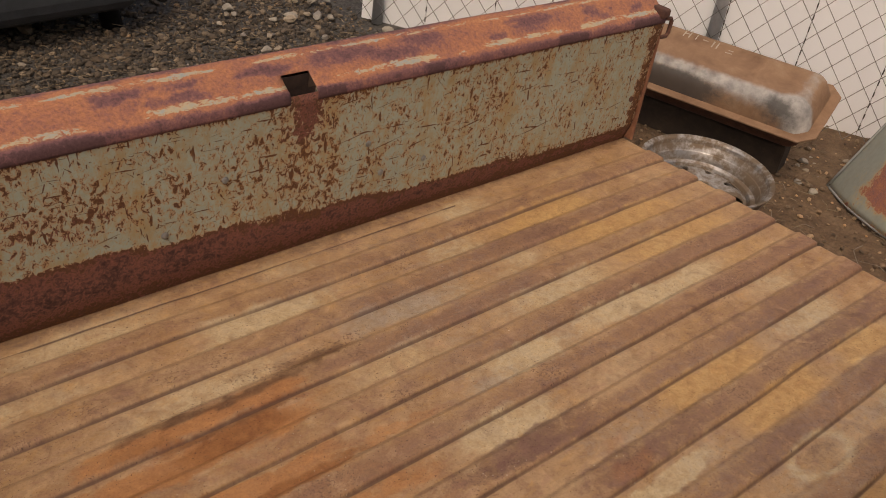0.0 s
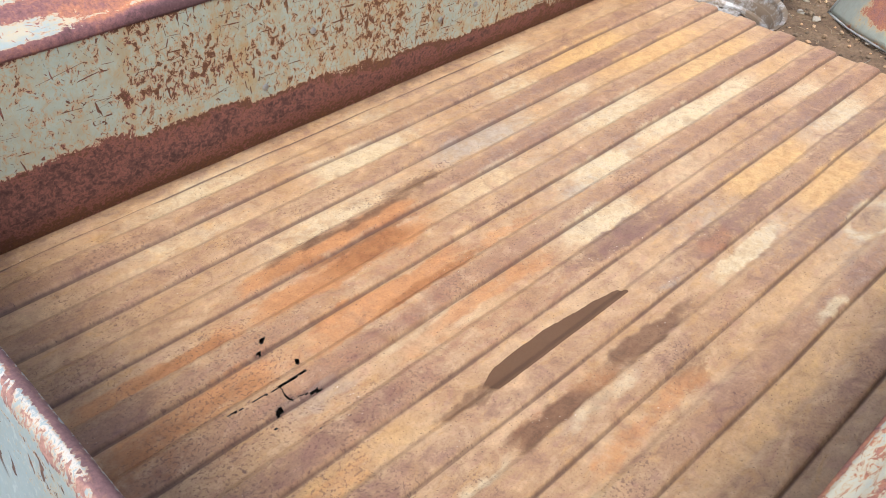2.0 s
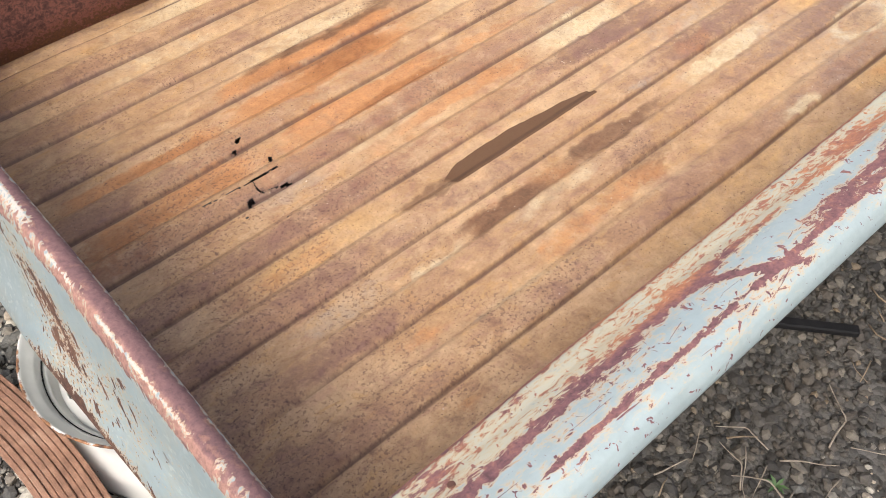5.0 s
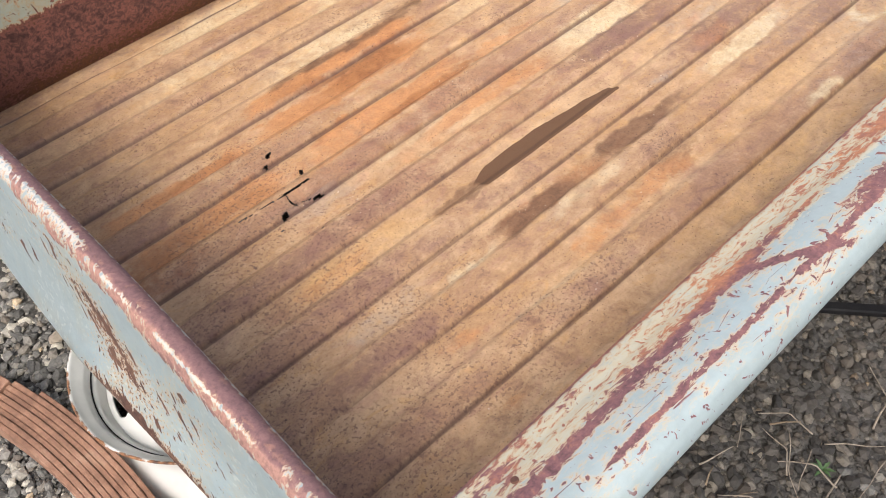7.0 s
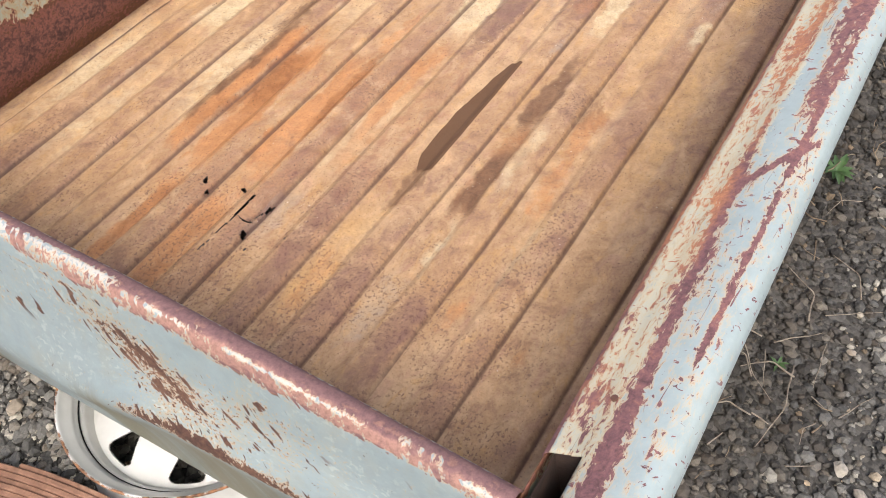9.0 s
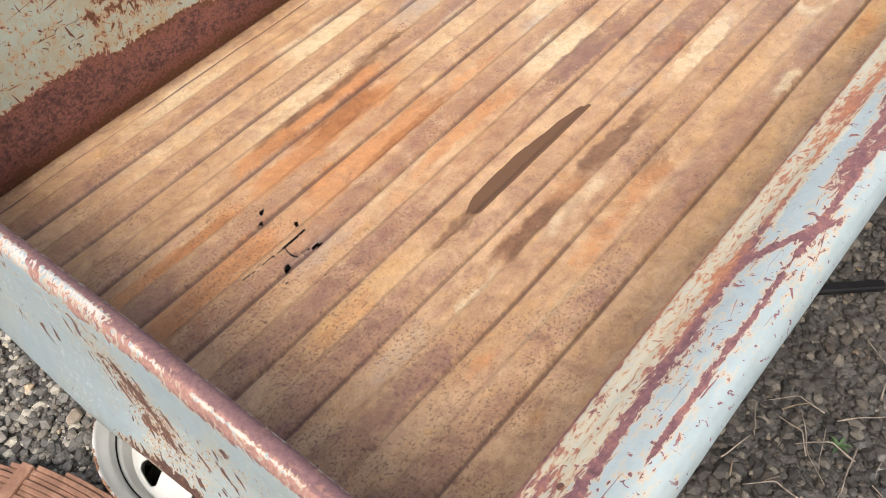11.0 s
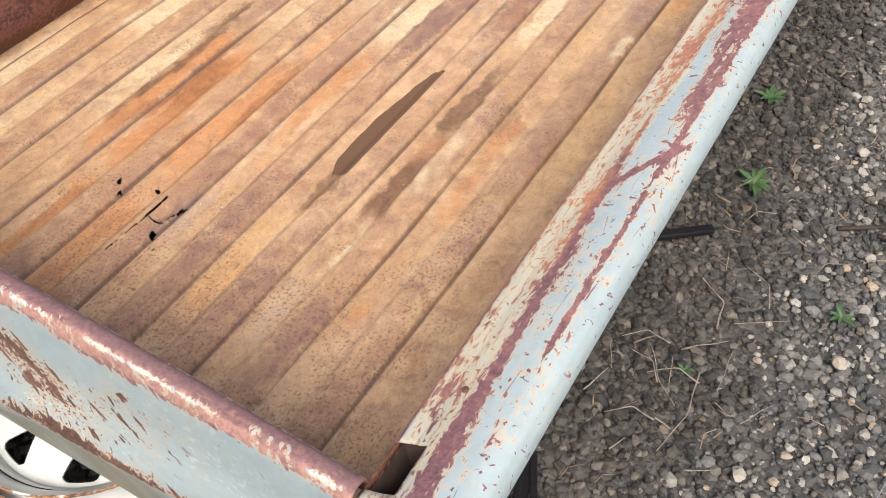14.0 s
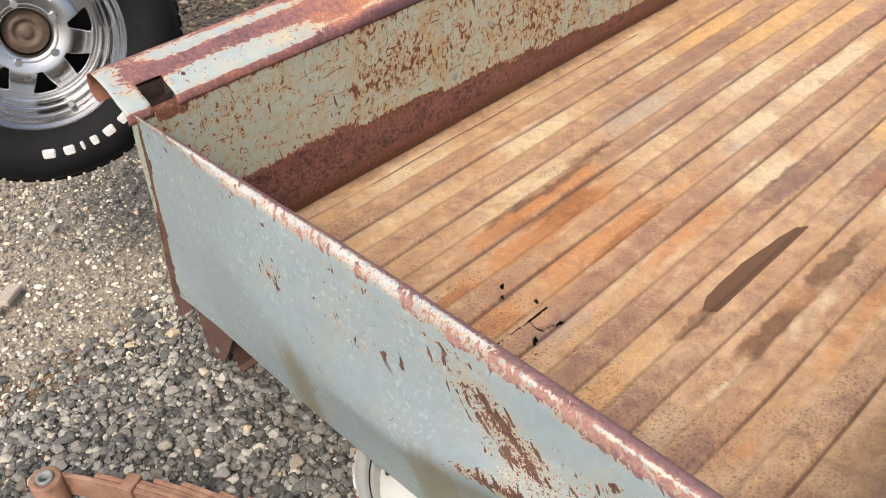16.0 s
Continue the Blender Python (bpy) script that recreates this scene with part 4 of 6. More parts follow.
def build_floor():
    ys = [0.028]
    for k in range(10):
        y0 = FIRST + PITCH * k
        ys += [y0 + d for d in (-0.010, -0.006, -0.0035, 0.0, 0.003, 0.010, 0.020, 0.030, 0.040, 0.048, 0.055, RIB - 0.003, RIB, RIB + 0.005, RIB + 0.008, 0.080, 0.088, 0.096, 0.104, 0.112, 0.118)]
    ys = [y for y in ys if y < 1.43] + [0.045, 0.060, 0.075, 0.090] + [1.430, 1.4345, 1.4360, 1.4375, 1.441, 1.452, 1.464, 1.476, WIDE]
    ys += list(np.arange(0.700, 0.945, 0.0025)) + list(np.arange(0.560, 0.622, 0.004))
    ys = np.array(sorted(set(round(float(y), 4) for y in ys)))
    ys = ys[np.concatenate([[True], np.diff(ys) > 0.0008])]
    xs = np.concatenate([np.arange(0.056, 0.36, 0.0055), np.arange(0.36, 0.545, 0.0022), np.arange(0.546, LONG - 0.012, 0.0058), [LONG - 0.012, LONG - 0.004, LONG, LONG]])
    X, Y = np.meshgrid(xs, ys, indexing="ij")
    # height of the ribs
    k = np.floor((Y - FIRST + 0.012) / PITCH)
    d = Y - FIRST - PITCH * k
    ribbed = (k >= 0) & (k < 10)
    wob = 0.0022 * (vnoise(X, k * 3.1, 3.5, 1, 51) - 0.5) * 2 + 0.004 * smooth(X, 1.2, 2.2) * (vnoise(X, k * 1.7, 5, 1, 52) - 0.5) * 2
    d2 = d - wob - 0.010 * (1 - smooth(X, 0.2, 0.8)) * (1 - smooth(k, 1.5, 4))
    rib = smooth(d2, -0.005, 0.003) * (1 - smooth(d2, RIB - 0.010, RIB + 0.006)) * ribbed
    trough = np.exp(-((d2 + 0.0055) / 0.0035) ** 2) * ribbed
    Z = F - 0.005 + 0.008 * rib - 0.0025 * trough + 0.006 * (fnoise(X, Y, 2.5, 5, 53, 3) - 0.5) + 0.0015 * (fnoise(X, Y, 16, 22, 57, 2) - 0.5)
    open_seam = (X < 1.75) * (0.45 + 0.75 * smooth(fnoise(X, 0 * X, 6, 1, 59, 2), 0.40, 0.60))
    seam = 1.436 + 0.0015 * (vnoise(X, 0 * X, 8, 1, 58) - 0.5)
    Z -= 0.004 * np.exp(-((Y - seam) / 0.0014) ** 2) * open_seam
    Z[-1] -= 0.045
    Z[-2] -= 0.003
    # torn flap
    Z -= 0.010 * np.exp(-(((X - 0.495) / 0.028) ** 2 + ((Y - 0.803) / 0.016) ** 2))
    YW = skew(X, Y)
    # brown crowns, fading in and out along each rib
    rear = smooth(X, 0.9, 1.7)
    tone = smooth(d2, -0.007, 0.001) * (1 - smooth(d2 + 0.026 * (fnoise(X, Y, 9, 14, 65, 3) - 0.5), RIB - 0.034, RIB + 0.008)) * ribbed
    strong = np.clip(0.50 + 0.32 * rear + 0.6 * (vnoise(X, k * 2.3, 2.1, 1, 73) - 0.5), 0.30, 1.0)
    crown = tone * strong + 0.60 * (fnoise(X, Y, 5.0, 7.0, 163, 5) - 0.5) + 0.24 * (1 - smooth(X, 0.12, 0.55)) * (1 - 0.75 * smooth(Y, 0.5, 0.9)) + 0.55 * (1 - smooth(Y + 0.010 * (fnoise(X, Y, 7, 9, 67, 3) - 0.5), 0.064, 0.076))
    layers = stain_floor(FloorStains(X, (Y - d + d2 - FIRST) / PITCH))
    # the pool, straight along the crown and ragged on the other side
    lo = FIRST + PITCH * np.interp(X, [0.58, 0.72, 1.12], [3.40, 3.375, 3.38])
    hi = FIRST + PITCH * np.interp(X, [0.60, 0.69, 0.740, 0.790, 0.92, 1.00, 1.07, 1.115, 1.132, 1.140], [3.41, 3.46, 3.58, 3.69, 3.71, 3.66, 3.60, 3.55, 3.52, 3.40])
    ins = np.minimum(Y - lo, hi + 0.003 * (vnoise(X, Y, 45, 10, 79) - 0.5) - Y)
    wet = smooth(ins, -0.005, 0.001) * smooth(X, 0.70, 0.79) * (X < 1.14)
    # dark lines painted at rib steps, wall foot and seam: shade with dirt
    groove = 1.0 * np.exp(-((d2 + 0.0040) / 0.0036) ** 2) * ribbed + 0.5 * np.exp(-((Y - WIDE) / 0.005) ** 2) + 2.2 * np.exp(-((Y - seam) / 0.0014) ** 2) * open_seam
    groove *= 0.75 + 0.5 * vnoise(X, k * 2.0, 7, 1, 81)
    v, q = grid(np.stack([X, YW, Z], -1))
    cx, cy = X.ravel()[q].mean(1), YW.ravel()[q].mean(1)
    keep = np.ones(len(q), bool)
    jag = 0.0016 * (vnoise(cx, cy, 160, 160, 91) - 0.5)
    for (ax, ay), (bx, by), r in HOLES:
        ux, uy = bx - ax, by - ay
        tt = np.clip(((cx - ax) * ux + (cy - ay) * uy) / (ux * ux + uy * uy), 0, 1)
        keep &= np.hypot(cx - ax - tt * ux, cy - ay - tt * uy) > r + jag
    at = {"wet": wet.ravel(), "groove": groove.ravel(), "crown": np.clip(crown, 0, 1).ravel()}
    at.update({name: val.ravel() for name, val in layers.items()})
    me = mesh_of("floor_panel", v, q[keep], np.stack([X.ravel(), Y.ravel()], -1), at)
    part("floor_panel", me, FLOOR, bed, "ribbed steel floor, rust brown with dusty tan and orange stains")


build_floor()


def lip_z(far):
    return 0.664 if far else 0.632


# rail cap: outward distance and height above the lip
CAP_PROFILE = [(-0.001, -0.020), (-0.002, -0.008), (0.000, 0.000), (0.006, 0.007), (0.015, 0.012), (0.026, 0.018), (0.036, 0.026), (0.050, 0.036), (0.066, 0.044), (0.084, 0.051), (0.100, 0.055),
               (0.112, 0.054), (0.122, 0.048), (0.129, 0.037), (0.132, 0.024), (0.130, 0.010), (0.123, -0.001), (0.112, -0.007), (0.100, -0.006)]


def cap_point(x, u, h, far):
    y0 = 1.448 if far else 0.034
    y = y0 + u if far else y0 - u
    z = lip_z(far) + h + (0.0 if far else -0.012 * (1 - smooth(np.asarray(x), 0.05, 0.45)))
    return np.stack([x, skew(x, y), z + 0.0 * x], -1)


POCKETS = {True: [(0.096, 0.150), (1.222, 1.292)], False: [(0.056, 0.117), (1.215, 1.285)]}


def build_cap(far):
    xs = np.concatenate([[0.012 if not far else 0.044], np.arange(0.052, LONG, 0.012) if far else np.concatenate([np.arange(0.04, 0.9, 0.004), np.arange(0.9, LONG, 0.012)]), [LONG]])
    for a, b in POCKETS[far]:
        xs = xs[(np.abs(xs - a) > 0.006) & (np.abs(xs - b) > 0.006)]
        xs = np.concatenate([xs, [a, b]])
    xs = np.sort(xs)
    prof, cut = [], (2 if far else 4)
    for (u0, h0), (u1, h1) in zip(CAP_PROFILE, CAP_PROFILE[1:]):
        prof += [(u0 + (u1 - u0) * i / cut, h0 + (h1 - h0) * i / cut) for i in range(cut)]
    prof.append(CAP_PROFILE[-1])
    prof = np.array(prof)
    s = np.concatenate([[0], np.cumsum(np.hypot(*np.diff(prof, axis=0).T))])
    X, S = np.meshgrid(xs, s, indexing="ij")
    U = np.broadcast_to(prof[:, 0], X.shape)
    Hh = np.broadcast_to(prof[:, 1], X.shape) + 0.003 * (fnoise(X, S, 4, 8, 95 + far, 2) - 0.5)
    if not far:  # a dent in the near cap
        Hh = Hh - 0.006 * np.exp(-(((X - 0.80) / 0.05) ** 2 + ((U - 0.07) / 0.03) ** 2)) - 0.004 * np.exp(-(((X - 0.55) / 0.04) ** 2 + ((U - 0.105) / 0.02) ** 2)) + 0.003 * (fnoise(X, S, 14, 22, 97, 2) - 0.5)
    P = cap_point(X, U, Hh, far)
    v, q = grid(P)
    cx, cu = X.ravel()[q].mean(1), U.ravel()[q].mean(1)
    keep = np.ones(len(q), bool)
    for a, b in POCKETS[far]:
        keep &= ~((cx > a) & (cx < b) & (cu < 0.0405) & (cu > -0.01))
    u = U
    late = smooth(X, 0.32, 0.72)
    if far:
        wav = 0.010 * (fnoise(X, 0 * X, 5, 1, 151, 3) - 0.5)
        band = np.exp(-((u - 0.055 - wav) / 0.017) ** 4) * smooth(X, 0.085, 0.14)
        patchy = fnoise(X, u, 7, 30, 159, 4)
        cream = (np.exp(-((u - 0.020) / 0.010) ** 2) + np.exp(-((u - 0.086 - wav) / 0.012) ** 2)) * smooth(patchy, 0.31, 0.47)
        edges = smooth(u, 0.104, 0.114) + (1 - smooth(u, 0.000, 0.008))
        tatter = fnoise(X, u, 16, 60, 179, 4) - 0.5
        old_paint = np.exp(-(((X - 0.115) / 0.045) ** 2)) * smooth(u, 0.014, 0.030) * (1 - smooth(u, 0.078, 0.095))
        rust = 0.15 + 0.35 * tatter + 0.45 * old_paint + 0.66 * band + 0.42 * smooth(u + 0.5 * wav, 0.088, 0.098) + 0.30 * smooth(u, 0.104, 0.116) + 0.70 * (1 - smooth(u, -0.001, 0.004)) + 0.85 * late + 0.3 * np.exp(-((X - 0.11) / 0.03) ** 2) * smooth(u, 0.035, 0.05) * (1 - smooth(u, 0.085, 0.1))
        mauve = np.exp(-(((X - 1.62) / 0.09) ** 2 + ((u - 0.065) / 0.02) ** 2)) + np.exp(-(((X - 1.36) / 0.07) ** 2 + ((u - 0.07) / 0.025) ** 2)) + 0.7 * np.exp(-(((X - 2.0) / 0.06) ** 2 + ((u - 0.04) / 0.015) ** 2)) + 1.0 * smooth(patchy, 0.51, 0.60) * (1 - np.clip(cream, 0, 1))
        rust = rust - 0.62 * late * np.clip(cream, 0, 1) * (0.5 + patchy)
        warm = late * (0.52 + 0.30 * cream - 0.55 * np.clip(mauve, 0, 1) - 0.50 * np.clip(edges, 0, 1)) + 0.24 * (1 - late) * (1 - np.clip(band, 0, 1))
    else:
        wav = 0.008 * (fnoise(X, 0 * X, 4, 1, 153, 3) - 0.5)
        broken = fnoise(X, u, 9, 34, 171, 4)
        ragged = fnoise(X, u, 5, 26, 173, 4)
        # a mauve streak from the stake pocket on, and a second one along the shoulder
        mid = np.interp(X, [0.04, 0.13, 0.22, 0.45, 0.62], [0.063, 0.063, 0.056, 0.050, 0.042])
        streak = np.exp(-((u - mid - wav) / (0.008 + 0.003 * (1 - smooth(X, 0.16, 0.26)))) ** 2) * (1 - 0.75 * smooth(X, 0.55, 0.75))
        streak = streak * np.clip(0.72 + 0.6 * broken + 0.6 * (1 - smooth(X, 0.14, 0.22)), 0, 1.3)
        shoulder = np.exp(-((u - 0.098 + 0.5 * wav) / 0.0045) ** 2) * smooth(ragged, 0.34, 0.52) * smooth(X, 0.10, 0.20)
        gouge = np.exp(-((u - 0.030 - (X - 0.50) * 0.64 + wav) / 0.0055) ** 2) * smooth(X, 0.49, 0.52) * (1 - smooth(X, 0.60, 0.65))
        strap = smooth(X, 0.58, 0.80) * np.exp(-((u - 0.083 + 0.4 * wav) / 0.015) ** 2) * (0.5 + 0.9 * broken)
        inner = 1 - smooth(u, -0.001, 0.006)
        near_streak = np.exp(-((u - mid) / 0.018) ** 2)
        scratch = np.exp(-((u - np.interp(X, [0.130, 0.16, 0.218, 0.236], [0.097, 0.092, 0.078, 0.104])) / 0.0018) ** 2) * smooth(X, 0.126, 0.134) * (1 - smooth(X, 0.230, 0.238))
        rust = 0.245 + 0.15 * (1 - smooth(u, 0.034, 0.056)) + 0.07 * near_streak + 0.10 * (ragged - 0.5) + 0.45 * scratch + 0.42 * streak + 0.50 * shoulder + 0.70 * gouge + 0.50 * strap + 0.75 * inner
        rust = rust + 0.12 * np.exp(-((X - 0.56) / 0.12) ** 2) * smooth(u, 0.085, 0.100) * (1 - smooth(u, 0.118, 0.128))
        rust = rust + (0.02 + 0.6 * (ragged - 0.42)) * smooth(X, 0.42, 0.66) * (1 - smooth(u, 0.035, 0.060)) + 0.16 * smooth(X, 0.80, 1.15) * (1 - smooth(u, 0.07, 0.10)) + 0.25 * smooth(X, 1.1, 1.4)
        rust = rust - 0.15 * smooth(X, 0.50, 0.62) * (1 - smooth(X, 1.20, 1.50)) * (1 - smooth(u, 0.045, 0.068)) - 0.14 * smooth(u, 0.112, 0.125) + 0.2 * np.exp(-(((X - 0.19) / 0.02) ** 2 + ((u - 0.02) / 0.01) ** 2)) - 0.20 * smooth(X, 0.56, 0.66) * (1 - smooth(X, 0.78, 0.90)) * np.exp(-((u - 0.060) / 0.012) ** 2)
        warm = 0.70 * np.exp(-((X - 0.86) / 0.38) ** 4) * (1 - smooth(u, 0.035, 0.062)) * (0.35 + 1.1 * fnoise(X, u, 18, 30, 175, 3)) + 0.35 * smooth(X, 1.1, 1.6) * (1 - smooth(u, 0.05, 0.08)) + 0.40 * (1 - smooth(u, 0.034, 0.056)) * smooth(X, 0.12, 0.2) * (1 - smooth(X, 0.5, 0.6)) * (0.4 + 1.1 * fnoise(X, u, 20, 40, 187, 3))
    chalk = 0 * X if far else 0.62 * (1 - smooth(u, 0.042, 0.064)) * (0.6 + 0.8 * fnoise(X, u, 14, 40, 177, 3)) * (1 - 0.3 * smooth(X, 1.1, 1.5))
    accent = (0.80 * (1 - smooth(X - 0.25 * (u - 0.05), 0.030, 0.048)) * smooth(u, 0.0, 0.02) * (1 - smooth(S, 0.118, 0.136)) * (X < 0.2)) if not far else 0 * X
    name = "rail_cap"
    me = mesh_of(name, v, q[keep] if far else q[keep][:, ::-1], np.stack([X.ravel(), S.ravel()], -1), {"rust": rust.ravel(), "warm": warm.ravel(), "accent": accent.ravel(), "chalk": chalk.ravel()})
    ob = part(name, me, CAP, bed, "rusted rail cap with faded orange streaks and stake pockets" if far else "pale blue rail cap with worn rust streaks and a red corner")
    me.materials.append(RUST_RED)
    thicken(ob, 0.0018).modifiers[0].material_offset = 1
    # stake pockets
    for a, b in POCKETS[far]:
        y0 = 1.448 if far else 0.034
        sgn = 1 if far else -1
        ya, yb = y0 + sgn * 0.011, y0 + sgn * 0.0385
        bm = bmesh.new()
        loop_top, loop_low = [], []
        for x, y in ((a, ya), (b, ya), (b, yb), (a, yb)):
            h = np.interp(abs(y - y0), [p[0] for p in CAP_PROFILE[2:8]], [p[1] for p in CAP_PROFILE[2:8]])
            loop_top.append(bm.verts.new(cap_point(np.array(x), abs(y - y0), h - 0.002, far).tolist()))
            loop_low.append(bm.verts.new((x, float(skew(x, y + sgn * 0.022)), lip_z(far) - 0.14)))
        for i in range(4):
            bm.faces.new((loop_top[i], loop_top[(i + 1) % 4], loop_low[(i + 1) % 4], loop_low[i]))
        bm.faces.new(loop_low)
        part("stake_pocket", bm, POCKET, bed)
    # small holes drilled in the cap, their darkness laid on as discs
    spots = [(0.19, 0.030)] if far else [(0.19, 0.040)]
    for x, uu in spots:
        h = np.interp(uu, [p[0] for p in CAP_PROFILE[2:12]], [p[1] for p in CAP_PROFILE[2:12]])
        c = cap_point(np.array(x), uu, h + 0.0015, far)
        bm = bmesh.new()
        bmesh.ops.create_cone(bm, cap_ends=True, segments=12, radius1=0.0042, radius2=0.0040, depth=0.002)
        bmesh.ops.rotate(bm, verts=bm.verts, matrix=Matrix.Rotation(radians(28 if far else -28), 3, "X"))
        bmesh.ops.translate(bm, verts=bm.verts, vec=Vector(c.tolist()))
        part("drain_plug", bm, RUST_DARK, bed)


def build_side(far):
    """Inner side sheet with its cove at the floor."""
    top = lip_z(far)
    prof = [(0.0, top - 0.002), (0.001, top - 0.03)] + [(0.004 + 0.010 * t, top - 0.03 - (top - 0.03 - 0.30) * t) for t in np.linspace(0.06, 1, 14)] + ([(0.021, 0.275), (0.027, 0.256), (0.031, 0.246), (0.034, 0.238), (0.034, 0.228)] if far else [(0.0145, 0.28), (0.0140, 0.262), (0.012, 0.250), (0.009, 0.244), (0.004, 0.240), (0.000, 0.230)])
    prof = np.array(prof)
    xs = np.concatenate([np.arange(0.050, LONG - 0.01, 0.018), [LONG]])
    s = np.concatenate([[0], np.cumsum(np.hypot(*np.diff(prof, axis=0).T))])
    X, S = np.meshgrid(xs, s, indexing="ij")
    O, Z = np.broadcast_to(prof[:, 0], X.shape), np.broadcast_to(prof[:, 1], X.shape)
    Zn = Z if far else Z - 0.012 * (1 - smooth(X, 0.05, 0.45)) * smooth(Z, 0.4, 0.63)
    O = O + 0.006 * (fnoise(X, Z, 2.2, 3, 111 + far, 3) - 0.5) * smooth(Z, 0.25, 0.35) * (1 - smooth(Z, 0.58, 0.64))
    Y = 1.450 + O if far else 0.032 - O
    P = np.stack([X, skew(X, Y), Zn], -1)
    v, q = grid(P)
    line = np.interp(X, [0.0, 0.4, 0.9, 1.5, 2.5], [0.425, 0.408, 0.368, 0.325, 0.278]) + 0.012 * (fnoise(X, Z, 14, 14, 121, 3) - 0.5)
    below = 1 - smooth(Z, line - 0.006, line + 0.006)
    top_edge = smooth(Z, top - 0.018, top - 0.004)
    old = smooth(X, 0.35, 1.2)
    blot = fnoise(X, Z, 6, 6, 155, 3)
    rust = 0.322 + 0.045 * old + 0.13 * (blot - 0.5) + 0.80 * below + 0.45 * top_edge - 0.02 * smooth(X, 1.7, 2.3)
    rust = rust + (0.16 + 0.5 * blot) * np.exp(-((X - 1.272 + 0.03 * (blot - 0.5)) / 0.026) ** 2) * smooth(Z, 0.48, 0.68) + 0.08 * np.exp(-((X - 1.26) / 0.10) ** 2) + 0.4 * np.exp(-((X - 2.51) / 0.018) ** 2) + 0.6 * np.exp(-(((X - 0.585) / 0.012) ** 2 + ((Z - 0.495) / 0.012) ** 2)) + 0.06 * np.exp(-((X - 0.70) / 0.10) ** 2)
    rust = rust + 0.35 * np.exp(-((X - 0.14) / 0.03) ** 2) * smooth(Z, 0.60, 0.64)
    warm = (0.24 + 0.34 * old - 0.5 * np.exp(-((X - 1.27) / 0.05) ** 2) * smooth(Z, 0.50, 0.58)) * (1 - below) - 0.06 * below + 0.45 * below * (1 - smooth(Z, 0.245, 0.30)) + 0.35 * below * smooth(Z, line - 0.06, line) * (fnoise(X, Z, 55, 70, 157, 2) - 0.40) * 2.2
    me = mesh_of("side_wall", v, q, np.stack([X.ravel(), S.ravel()], -1), {"rust": rust.ravel(), "warm": warm.ravel(), "accent": (0 * X).ravel()})
    ob = part("side_wall", me, WALL, bed, "scratched grey-green side wall with a rust-brown foot")
    thicken(ob, 0.0016, -1 if far else 1)
    if far:
        # carriage bolts in the wall
        for x, z in ((0.922, 0.399), (1.065, 0.496), (1.445, 0.492), (1.628, 0.405), (1.49, 0.400)):
            bm = bmesh.new()
            bmesh.ops.create_uvsphere(bm, u_segments=14, v_segments=8, radius=0.0085)
            for vv in bm.verts:
                vv.co.y *= 0.35
                vv.co = Vector((x + vv.co.x, float(skew(x, 1.4535)) + vv.co.y, z + vv.co.z))
            part("bolt", bm, ZINC, bed, "round zinc bolt head")
        # latch hole: a flat dark disc in place of the shaded opening
        bm = bmesh.new()
        bmesh.ops.create_cone(bm, cap_ends=True, segments=14, radius1=0.009, radius2=0.009, depth=0.004)
        bmesh.ops.rotate(bm, verts=bm.verts, matrix=Matrix.Rotation(radians(90), 3, "X"))
        bmesh.ops.translate(bm, verts=bm.verts, vec=(2.475, float(skew(2.475, 1.4535)), 0.40))
        part("latch_hole", bm, RUST_DARK, bed)
        # latch hook and end post
        y = float(skew(2.53, 1.45))
        part("end_post", box_bm(LONG - 0.006, LONG + 0.006, y, y + 0.11, 0.24, 0.672, 0.004), RUST_RED, bed)
        part("end_cap", box_bm(LONG - 0.030, LONG + 0.008, y - 0.012, y + 0.13, 0.660, 0.690, 0.008, seg=2), RUST_DARK, bed)
        part("latch_hook", tube_bm([(LONG, y, 0.598), (LONG + 0.022, y - 0.004, 0.600), (LONG + 0.030, y - 0.004, 0.610), (LONG + 0.032, y - 0.004, 0.645), (LONG + 0.026, y - 0.004, 0.655), (LONG, y, 0.657)], 0.0065), RUST_DARK, bed)


for side in (True, False):
    build_cap(side)
    build_side(side)


